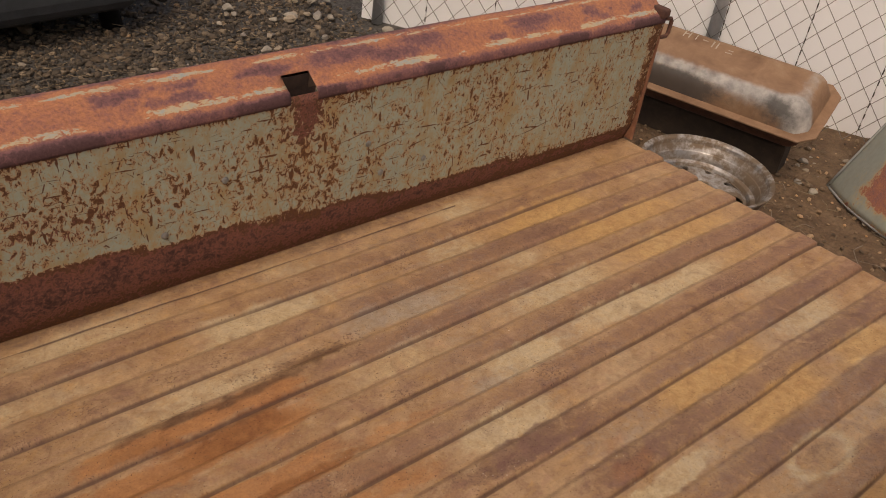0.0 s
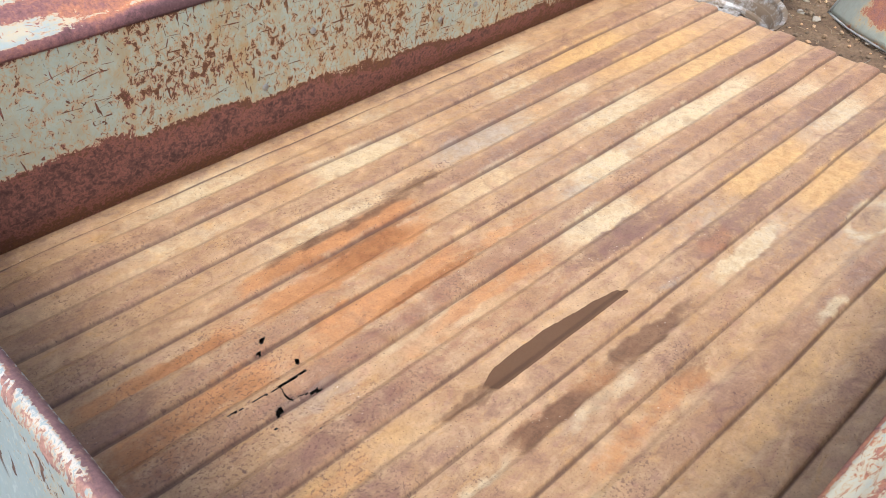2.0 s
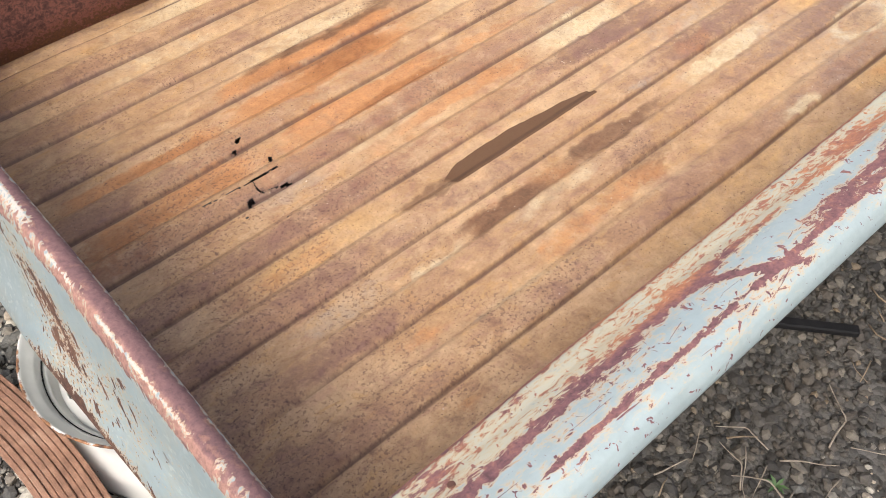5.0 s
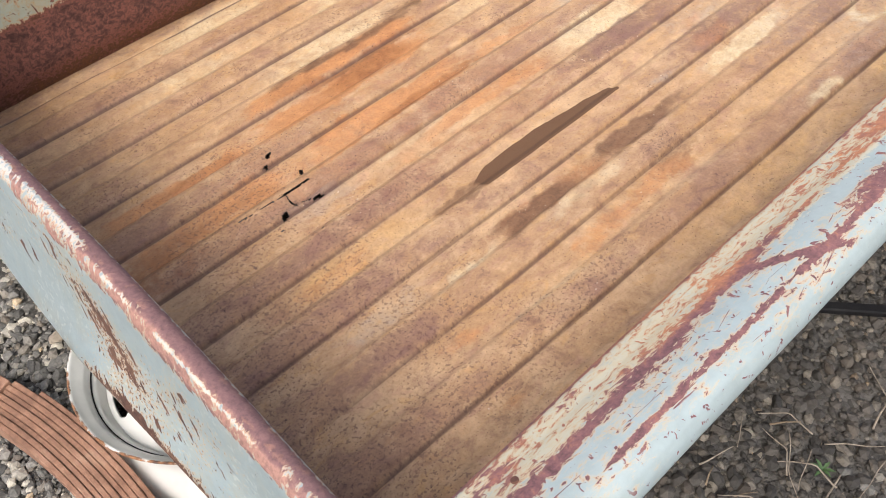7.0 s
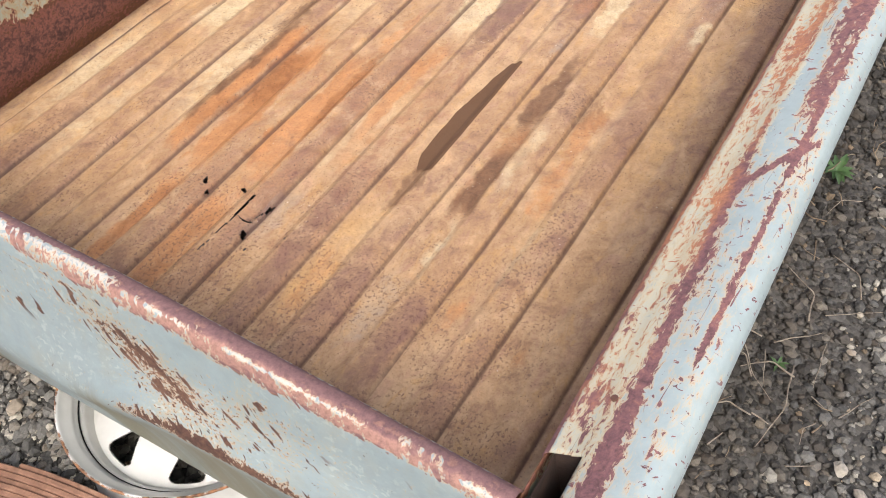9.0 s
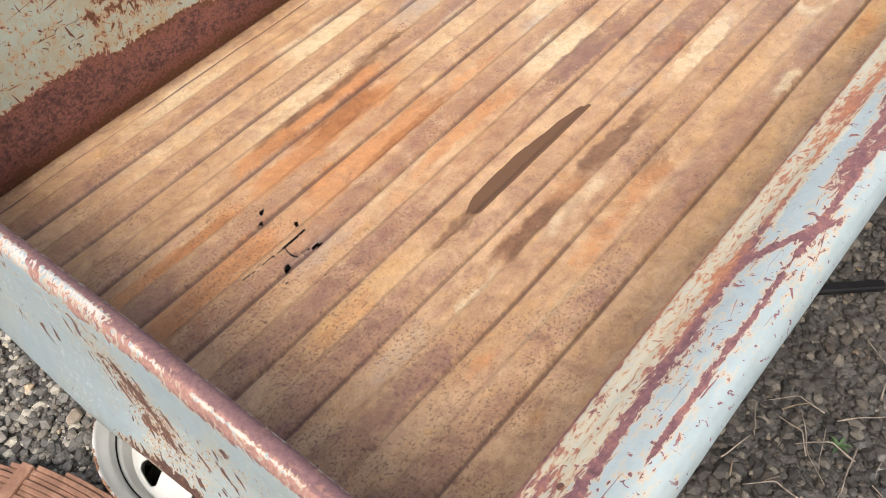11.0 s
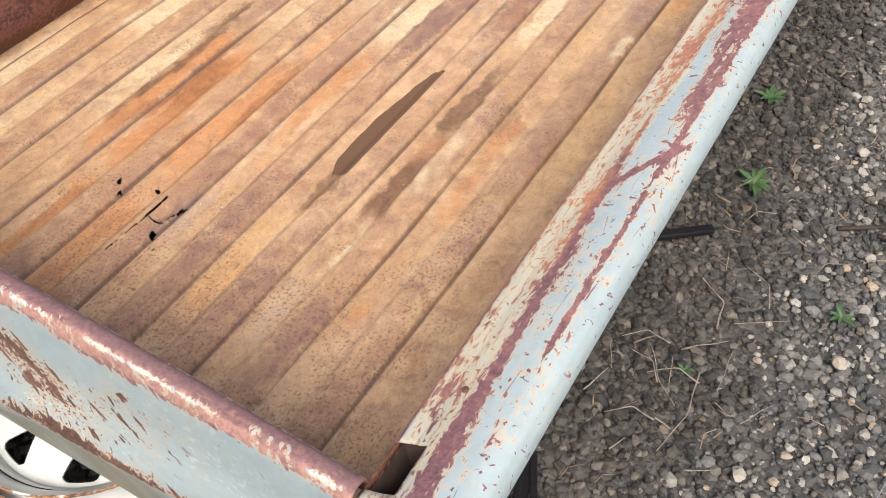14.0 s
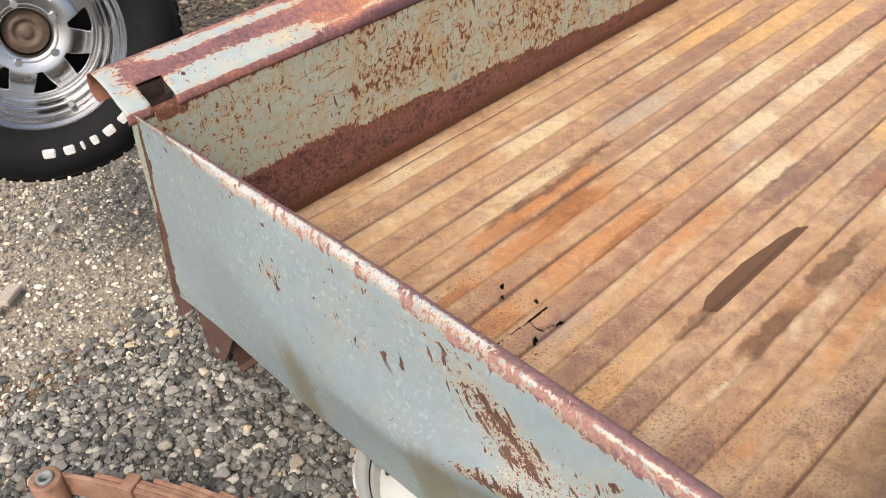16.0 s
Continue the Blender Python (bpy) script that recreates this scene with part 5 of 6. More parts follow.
def build_front():
    prof = np.array([(0.066, 0.595), (0.065, 0.622), (0.062, 0.636), (0.055, 0.6435), (0.047, 0.645), (0.040, 0.642), (0.035, 0.633), (0.031, 0.615), (0.026, 0.585), (0.020, 0.545), (0.014, 0.505), (0.008, 0.465), (0.003, 0.435),
                     (0.0, 0.418), (0.001, 0.410), (0.006, 0.395), (0.013, 0.365), (0.020, 0.325), (0.028, 0.280), (0.036, 0.235), (0.043, 0.208), (0.052, 0.202), (0.075, 0.200)])
    dense = []
    for a, b in zip(prof, prof[1:]):
        k = max(1, int(np.hypot(*(b - a)) / 0.005))
        dense += [a + (b - a) * i / k for i in range(k)]
    prof = np.array(dense + [prof[-1]])
    s = np.concatenate([[0], np.cumsum(np.hypot(*np.diff(prof, axis=0).T))])
    vs = np.linspace(0, 1, 190)
    V, S = np.meshgrid(vs, s, indexing="ij")
    px, pz = np.broadcast_to(prof[:, 0], V.shape), np.broadcast_to(prof[:, 1], V.shape)
    # the crease softens towards the far half
    soft_x = np.convolve(np.pad(prof[:, 0], 14, mode='edge'), np.hanning(29) / np.hanning(29).sum(), mode='valid')
    mellow = smooth(V, 0.34, 0.52) * smooth(pz, 0.22, 0.26) * (1 - smooth(pz, 0.54, 0.58))
    px = px * (1 - mellow) + np.broadcast_to(soft_x, V.shape) * mellow
    yfar = 1.470 + 0.0 * pz
    Y = 0.033 + V * (yfar - 0.033)
    bow = 0.016 * np.sin(np.pi * np.clip(Y / 1.5, 0, 1)) * smooth(pz, 0.35, 0.64)
    Z = pz - 0.010 + (0.030 * Y / 1.45) * smooth(pz, 0.45, 0.62) + 0.030 * smooth(Y, 0.85, 1.45) * (1 - smooth(pz, 0.2, 0.40))
    # the fold stands higher on the dented half
    fold = 0.072 * (1 - smooth(Y, 0.48, 0.72))
    hat = np.where(pz > 0.414, 1 - smooth(pz, 0.414, 0.58), smooth(pz, 0.24, 0.414))
    Z = Z + fold * hat
    zz = pz + fold * hat
    dent = 0.010 * np.exp(-((Y - 0.55) / 0.30) ** 2) * np.exp(-((pz - 0.40) / 0.05) ** 2)
    X = px + bow - dent + 0.004 * (fnoise(Y, pz, 3, 5, 131, 3) - 0.5) + 0.010 * smooth(Y, 0.75, 1.15) * np.exp(-((pz - 0.41) / 0.05) ** 2)
    # the far end sits back, almost upright
    back = smooth(Y, 1.0, 1.46) * smooth(S, 0.045, 0.075)
    X = X * (1 - back) + np.interp(pz, [0.20, 0.267, 0.43, 0.565, 0.64], [0.046, 0.048, 0.056, 0.062, 0.063]) * back
    P = np.stack([X, skew(X, Y), Z], -1)
    v, q = grid(P)
    ed = 0.006 * (fnoise(Y, 0 * Y, 6, 1, 161, 3) - 0.5)
    nick = 0.010 * (fnoise(Y, S, 24, 60, 162, 3) - 0.5)
    far_half = smooth(Y, 0.42, 0.70)
    bead = smooth(S + 0.6 * nick, 0.041, 0.047) * (1 - smooth(S + ed + nick + 0.005 * far_half, 0.058, 0.064))
    flaked = smooth(S + ed + nick, 0.056, 0.062) * (1 - smooth(S + 2 * ed + 1.5 * nick, 0.080, 0.090))
    lip = 1 - smooth(S, 0.040, 0.046)
    wide = 0.005 * smooth(Y, 0.12, 0.26) * (1 - smooth(Y, 0.62, 0.85))
    lower = smooth(S + ed + 2.4 * nick, 0.063, 0.069) * (1 - smooth(S + 2 * ed + 1.4 * nick - wide, 0.078, 0.086)) * np.clip(0.55 + 0.8 * fnoise(Y, S, 14, 30, 164, 3), 0, 1) * (1 - 0.3 * smooth(Y, 0.85, 1.25))
    chalk = smooth(S, 0.050, 0.058) * (1 - smooth(S + ed + 1.2 * nick, 0.072, 0.088)) * (0.30 + 0.40 * fnoise(Y, S, 30, 90, 168, 3)) + 0.40 * lip
    a1, a2 = (Y - 0.495) * 0.935 + (zz - 0.540) * 0.355, -(Y - 0.495) * 0.355 + (zz - 0.540) * 0.935
    patch = np.exp(-((a1 / 0.135) ** 2 + (a2 / 0.034) ** 2))
    streak = np.exp(-((zz - 0.414 - fold - 0.004) / 0.011) ** 2) * (0.6 * smooth(Y, 0.06, 0.16) + 0.4 * smooth(Y, 0.22, 0.32)) * (1 - smooth(Y, 0.54, 0.62))
    chips = 0.25 * np.exp(-(((Y - 0.32) / 0.10) ** 2 + ((zz - 0.560) / 0.05) ** 2)) + 0.36 * np.exp(-(((Y - 1.02) / 0.035) ** 2 + ((zz - 0.535) / 0.025) ** 2)) + 0.26 * np.exp(-(((Y - 0.80) / 0.12) ** 2 + ((zz - 0.53) / 0.02) ** 2)) + 0.12 * np.exp(-((Y - 0.62) / 0.2) ** 2 - ((zz - 0.57) / 0.03) ** 2)
    rust = 0.06 + 0.82 * bead + 0.33 * lip + (0.36 - 0.26 * far_half) * lower + 0.13 * flaked + 0.12 * far_half * flaked + 0.24 * far_half * np.exp(-((S - 0.100 - ed) / 0.004) ** 2) + 0.40 * patch + 0.48 * streak + chips + 0.1 * smooth(S, s[-1] - 0.05, s[-1] - 0.02) + 0.55 * (1 - smooth(Y, 0.036, 0.050)) * smooth(pz, 0.3, 0.4) + 0.95 * smooth(V + 0.010 * (fnoise(Y, S, 9, 30, 169, 3) - 0.5), 0.976, 0.986)
    # below the fold: shade of the receding face painted in with olive dirt
    under = 1 - smooth(zz, 0.36 + fold, 0.42 + fold)
    grime_shade = under * (0.80 - 0.45 * smooth(Y, 0.66, 0.95)) * (0.25 + 0.75 * smooth(Y, 0.20, 0.42)) * (1 - 0.7 * smooth(Y, 0.50, 0.68)) + 0.75 * np.exp(-((Y - 0.64) / 0.05) ** 2) * (1 - smooth(zz, 0.42, 0.50)) + 0.75 * np.exp(-((Y - 0.98) / 0.05) ** 2) * (1 - smooth(zz, 0.38, 0.50)) + 0.20 * patch
    warm = np.maximum(0.80 * bead, 1.30 * flaked * (1 - bead)) + 0.75 * lip
    me = mesh_of("front_panel", v, q, np.stack([Y.ravel() * 1.0, S.ravel()], -1), {"rust": rust.ravel(), "warm": warm.ravel(), "accent": (0 * X).ravel(), "grime_shade": grime_shade.ravel(), "chalk": chalk.ravel()})
    ob = part("front_panel", me, FRONT, bed, "pale blue dented headboard panel with rusted top bead")
    me.materials.append(RUST_RED)
    thicken(ob, 0.0022, 1).modifiers[0].material_offset = 1
    # corner plates beside the panel
    part("corner_plate", box_bm(0.030, 0.036, -0.052, 0.040, 0.235, 0.622, 0.002), FRONT_PLAIN, bed, "grey corner plate with two rusty bolts")
    for y, z0, z1 in ((-0.026, 0.40, 0.617), (0.037, 0.49, 0.56)):
        part("paint_run", box_bm(0.0275, 0.0295, y - 0.0024, y + 0.0024, z0, z1, 0.0006), PINK, bed, "pink paint run")
    for z in (0.575, 0.455):
        bm = bmesh.new()
        bmesh.ops.create_cone(bm, cap_ends=True, segments=6, radius1=0.0092, radius2=0.0088, depth=0.010)
        bmesh.ops.rotate(bm, verts=bm.verts, matrix=Matrix.Rotation(radians(90), 3, "Y"))
        bmesh.ops.translate(bm, verts=bm.verts, vec=(0.026, 0.020, z))
        bmesh.ops.bevel(bm, geom=list(bm.edges), offset=0.0012, segments=1, affect="EDGES")
        part("bolt", bm, RUST_RED, bed, "rusty hexagon bolt")
    part("edge_flange", box_bm(0.066, 0.100, 1.478, 1.483, 0.245, 0.655, 0.002), RUST_RED, bed)
    part("corner_post", box_bm(0.0685, 0.0745, 1.425, 1.4775, 0.230, 0.640, 0.002), RUST_DARK, bed, "dark rusty post in the corner of the bed")


PINK = rusty("pink_primer", (0.34, 0.06, 0.09), (0.42, 0.075, 0.11), (0.5, 0.10, 0.14), 30, 0.6)
FRONT_PLAIN = rusty("worn_grey_paint", (0.095, 0.110, 0.116), (0.150, 0.175, 0.188), (0.20, 0.232, 0.242), 9, 0.5)
build_front()

# sills beneath the floor, on which the bed stands
BROWN = rusty("dusty_brown_rust", (0.085, 0.042, 0.031), (0.135, 0.068, 0.050), (0.20, 0.112, 0.085), 16)


def plate(x0, x1, outline):
    """A sheet cut to an outline of (y, z), standing across the bed."""
    bm = bmesh.new()
    face = bm.faces.new([bm.verts.new((x0, y, z)) for y, z in outline])
    out = bmesh.ops.extrude_face_region(bm, geom=[face])
    bmesh.ops.translate(bm, verts=[e for e in out["geom"] if isinstance(e, bmesh.types.BMVert)], vec=(x1 - x0, 0, 0))
    bmesh.ops.recalc_face_normals(bm, faces=list(bm.faces))
    return bm


for y in (0.20, 1.415):
    bm = bmesh.new()
    sec = [(-0.060, 0.028), (-0.042, 0.028), (-0.034, 0.225), (0.034, 0.225), (0.042, 0.028), (0.060, 0.028)]
    rows = [[bm.verts.new((x, float(skew(x, y + a)), b - 0.024)) for a, b in sec] for x in (0.10, 2.46)]
    for i in range(len(sec) - 1):
        bm.faces.new((rows[0][i], rows[1][i], rows[1][i + 1], rows[0][i + 1]))
    ob = part("sill", bm, BROWN, bed, "rust-brown hat-section sill under the floor")
    thicken(ob, 0.004)
for x in (0.14, 1.25, 2.40):
    part("crossmember", box_bm(x - 0.03, x + 0.03, 0.05, 1.43, 0.202, 0.226, 0.004), RUST_RED, bed)
part("gusset", plate(0.077, 0.081, [(1.530, 0.255), (1.560, 0.165), (1.557, 0.065), (1.478, 0.140), (1.474, 0.255)]), BROWN, bed, "torn brown gusset under the corner")
foot = part("sill_foot", plate(0.082, 0.087, [(1.478, 0.205), (1.463, 0.016), (1.402, 0.016), (1.336, 0.130), (1.300, 0.205)]), BROWN, bed, "dusty brown sill end bolted through its foot")
bm = bmesh.new()
bmesh.ops.create_uvsphere(bm, u_segments=12, v_segments=8, radius=0.0075)
bmesh.ops.scale(bm, verts=bm.verts, vec=(0.5, 1, 1))
bmesh.ops.translate(bm, verts=bm.verts, vec=(0.081, 1.418, 0.046))
part("bolt", bm, ZINC, foot)

# ---- wheels ----
RIM_R = 0.226


def spoke_disc(r_in, r_out, z_in, z_out, seg, slots, half, start=0.36, stop=0.84):
    """The wheel's centre disc with rounded triangular openings, as vertices and quads."""
    n_r, n_a = seg // 7, seg
    ang = np.linspace(0, 2 * math.pi, n_a, endpoint=False)
    rr = np.linspace(r_in, r_out, n_r)
    t = (rr - r_in) / (r_out - r_in)
    zz = z_in + (z_out - z_in) * t + 0.016 * np.sin(np.pi * t)
    R, A = np.meshgrid(rr, ang, indexing="ij")
    Zg = np.repeat(zz[:, None], n_a, 1)
    v = np.stack([R * np.cos(A), R * np.sin(A), Zg], -1).reshape(-1, 3)
    i, j = np.meshgrid(np.arange(n_r - 1), np.arange(n_a), indexing="ij")
    q = np.stack([i * n_a + j, i * n_a + (j + 1) % n_a, (i + 1) * n_a + (j + 1) % n_a, (i + 1) * n_a + j], -1).reshape(-1, 4)
    cr = (rr[:-1] + rr[1:])[:, None] / 2 + 0 * ang[None, :]
    ca = ang[None, :] + math.pi / n_a + 0 * cr
    tc = (cr - r_in) / (r_out - r_in)
    per = 2 * math.pi / slots
    da = np.abs((ca + per / 2) % per - per / 2) * cr
    open_w = half * np.clip((tc - start + 0.12) / (stop - start + 0.08), 0, 1)
    round_off = 0.012 * (1 - np.sqrt(np.clip(1 - np.clip((tc - stop + 0.10) / 0.10, 0, 1) ** 2, 0, 1)))
    hole = (tc > start) & (tc < stop) & (da < open_w - round_off)
    return v, q[~hole.ravel()]


def wheel_rim(name, label, rim_mat, disc_mat, depth=0.19, dish=0.055, slots=8, rust_edge=0.6, R=RIM_R, stepped=False, wide_disc=False):
    """A spoked steel wheel lying on its back, its face up; the base of the barrel is z = 0."""
    w = thing(name, label, "wheel")
    kr = R / RIM_R
    outer = [(R * 0.90, 0.030), (R * 0.93, 0.012), (R * 0.985, 0.004), (R, 0.0), (R, 0.006), (R * 0.95, 0.020), (R * 0.93, 0.034), (R * 0.84, 0.050), (R * 0.83, depth * 0.55), (R * 0.86, depth * 0.72), (R * 0.925, depth - 0.030), (R * 0.945, depth - 0.018),
             (R * 0.985, depth - 0.010), (R, depth - 0.002), (R * 0.998, depth + 0.001), (R * 0.985, depth + 0.001), (R * 0.972, depth - 0.003), (R * 0.945, depth - 0.012), (R * 0.918, depth - 0.016), (R * 0.900, depth - 0.022), (R * 0.885, depth - 0.034), (R * 0.855, depth - 0.038), (R * 0.835, depth - 0.044), (R * 0.825, depth - 0.056), (R * 0.800, depth - 0.062), (R * 0.775, depth - 0.065), (R * 0.762, depth - 0.078), (R * 0.735, depth - 0.083), (R * 0.712, depth - 0.086), (R * 0.700, depth - 0.096), (R * 0.695, depth - 0.13)]
    if stepped:
        outer = outer[:16] + [(R * 0.972, depth - 0.002), (R * 0.935, depth - 0.005), (R * 0.925, depth - 0.010), (R * 0.920, depth - 0.036), (R * 0.912, depth - 0.042), (R * 0.860, depth - 0.044), (R * 0.848, depth - 0.048), (R * 0.842, depth - 0.070), (R * 0.832, depth - 0.076), (R * 0.765, depth - 0.079), (R * 0.755, depth - 0.083), (R * 0.748, depth - 0.098), (R * 0.735, depth - 0.103), (R * 0.705, depth - 0.104), (R * 0.70, depth - 0.110)]
    if wide_disc:
        outer = outer[:25] + [(R * 0.797, depth - 0.075)]
    rust = [0.2] * 11 + [0.3, 0.75, 1.0, 1.0, 0.85, 0.35, 0.1] + [0.0] * 13
    v, q, at = lathe(outer, 96, [r * rust_edge for r in rust][:len(outer)], 0.004 if rust_edge > 0.5 else 0.0)
    barrel = part("barrel", mesh_of("barrel", v, q, attrs=at), rim_mat, w)
    thicken(barrel, 0.003)
    if rust_edge > 0.5:
        v, q, at = lathe([(R * 0.872, depth - 0.0335), (R * 0.882, depth - 0.0315), (R * 0.876, depth - 0.0345)], 96)
        part("seam_line", mesh_of("seam_line", v, q, attrs=at), BLACK, w, "dark sealant line round the bead seat")
    if wide_disc:
        v, q = spoke_disc(0.065 * kr, R * 0.80, depth - dish + 0.004, depth - 0.066, 630, slots, 0.031 * kr, 0.50, 0.92)
    else:
        v, q = spoke_disc(0.065 * kr, R * 0.70, depth - dish + 0.004, depth - 0.094, 420, slots, 0.0300 * kr, 0.32, 0.88)
    disc = part("spoke_disc", mesh_of("spoke_disc", v, q, attrs={"rust": np.zeros(len(v))}), disc_mat, w)
    thicken(disc, 0.005)
    v, q, at = lathe([(0.056 * kr, depth - dish - 0.02), (0.056 * kr, depth - dish + 0.002), (0.060 * kr, depth - dish + 0.010), (0.068 * kr, depth - dish + 0.011), (0.095 * kr, depth - dish + 0.008)], 48)
    part("hub_ring", mesh_of("hub_ring", v, q, attrs=at), disc_mat, w)
    return w


white_wheel = wheel_rim("white_wheel", "white spoked steel wheel with rusty rim lying on gravel", WHITE_WHEEL, WHITE_WHEEL, 0.19, R=0.231, wide_disc=True)
white_wheel.matrix_world = pose(0.180, 0.697, 0.0, 0, 0, 32)
tail_wheel = wheel_rim("dusty_wheel", "dusty chrome steel wheel lying on brown earth", DUSTY_CHROME, DUSTY_CHROME, 0.18, dish=0.085, rust_edge=0.3, stepped=True)
# added black disc that stands in for the darkness inside the barrel
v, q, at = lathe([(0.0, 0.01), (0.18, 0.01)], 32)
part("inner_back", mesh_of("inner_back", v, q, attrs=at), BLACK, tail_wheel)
tail_wheel.matrix_world = pose(2.70, 1.22, 0.012, 2, -2, 22)

# the mounted wheel, with its tyre and axle
mounted = wheel_rim("chrome_wheel", "chrome spoked wheel with black white-lettered tyre on a stub axle", CHROME, CHROME, 0.20, 0.075, rust_edge=0.05, R=0.203)
# black disc added behind the spokes to give the slots their shade
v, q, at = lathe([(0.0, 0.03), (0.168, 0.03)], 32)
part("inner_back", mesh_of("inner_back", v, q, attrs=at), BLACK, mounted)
MR = 0.203
TR = 0.312
tprof = [(MR * 0.93, -0.012), (MR * 0.99, -0.02), (MR + 0.02, -0.035), (TR - 0.06, -0.045), (TR - 0.025, -0.030), (TR - 0.008, -0.008), (TR, 0.02), (TR + 0.002, 0.10), (TR, 0.18), (TR - 0.008, 0.208), (TR - 0.025, 0.230), (TR - 0.06, 0.243), (MR + 0.028, 0.236), (MR + 0.008, 0.222), (MR * 0.99, 0.212), (MR * 0.955, 0.200)]
v, q, at = lathe(tprof, 96)
tyre = part("tyre", mesh_of("tyre", v, q, attrs=at), BLACK, mounted, "black off-road tyre")
for k in range(60):  # tread blocks
    a0 = 2 * math.pi * k / 60
    for z0, z1, sh in ((-0.005, 0.055, 0.0), (0.065, 0.125, 0.03), (0.135, 0.195, 0.0)):
        bm = box_bm(TR - 0.006, TR + 0.0012, -0.013, 0.013, z0, z1, 0.002)
        bmesh.ops.rotate(bm, verts=bm.verts, matrix=Matrix.Rotation(a0 + sh, 3, "Z"))
        if k == 0:
            tread = bmesh.new()
        me_tmp = bpy.data.meshes.new("block")
        bm.to_mesh(me_tmp)
        bm.free()
        tread.from_mesh(me_tmp)
        bpy.data.meshes.remove(me_tmp)
    if k == 59:
        tagged(part("tread", tread, BLACK, tyre), kind="stuff")
# raised white marks on the sidewall, plain blocks
for a0, w_ in ((261, 0.027), (271, 0.024), (278, 0.009), (284.5, 0.017), (293.5, 0.026), (303.5, 0.025)):
    bm = box_bm(0.228, 0.250, -w_ / 2, w_ / 2, 0.230, 0.2415, 0.004, seg=2)
    bmesh.ops.rotate(bm, verts=bm.verts, matrix=Matrix.Rotation(radians(a0), 3, "Z"))
    part("raised_mark", bm, LETTER, tyre, "raised white sidewall mark")
v, q, at = lathe([(0.0, 0.118), (0.012, 0.119), (0.014, 0.114), (0.024, 0.113), (0.026, 0.119), (0.034, 0.120), (0.036, 0.116), (0.046, 0.115), (0.049, 0.10), (0.049, -0.05)], 40)
part("hub", mesh_of("hub", v, q, attrs=at), HUB, mounted, "rusty brown hub end")
for k in range(5):
    a0 = 2 * math.pi * (k + 0.3) / 5
    c = (0.064 * math.cos(a0), 0.064 * math.sin(a0))
    bm = tube_bm([(c[0], c[1], 0.13), (c[0], c[1], 0.150)], 0.0085, 6)
    part("wheel_nut", bm, CHROME, mounted)
part("valve", tube_bm([(MR * 0.83 * math.cos(4.95), MR * 0.83 * math.sin(4.95), 0.140), (MR * 0.81 * math.cos(4.95), MR * 0.81 * math.sin(4.95), 0.168)], 0.007, 8), ZINC, mounted)
part("axle", tube_bm([(0, 0, -0.05), (0, 0, -0.75)], 0.045, 16), RUST_DARK, mounted, "dark rusty axle tube")
MW = look((0.072, 1.899, 0.687), (-0.303, 0.789, 0.937))
# the face looks along +z of the wheel: turn the pose about
mounted.matrix_world = MW @ pose(0, 0, 0, 0, 180, 0) @ pose(0, 0, -0.125, 0, 0, 0)
axle_back = mounted.matrix_world @ Vector((0, 0, -0.68))
stand = thing("axle_stand", "dark steel axle stand holding up the axle", "axle stand", at=(axle_back.x, axle_back.y, 0))
part("post", tube_bm([(0, 0, 0.05), (0, 0, axle_back.z - 0.045)], 0.03, 12), RUST_DARK, stand)
part("base_plate", box_bm(-0.11, 0.11, -0.11, 0.11, 0.0, 0.05, 0.006), RUST_DARK, stand)

# dark vehicle body far behind, low over the gravel
body = thing("vehicle_body", "dark slate vehicle body set down on short legs", "vehicle", at=(1.05, 3.75, 0))
bm = box_bm(-1.70, 0.70, -0.35, 0.6, 0.10, 0.75, 0.09, seg=4)
part("shell", bm, SHADOW_BLUE, body)
for dx, dy in ((0.604, -0.19), (-1.4, -0.19), (0.604, 0.45), (-1.4, 0.45)):
    part("leg", tube_bm([(dx, dy, 0.0), (dx - 0.02, dy, 0.15)], 0.045, 10), BLACK, body)
body.matrix_world = pose(1.05, 3.70, 0, 0, 0, 4)

# ---- leaf springs ----


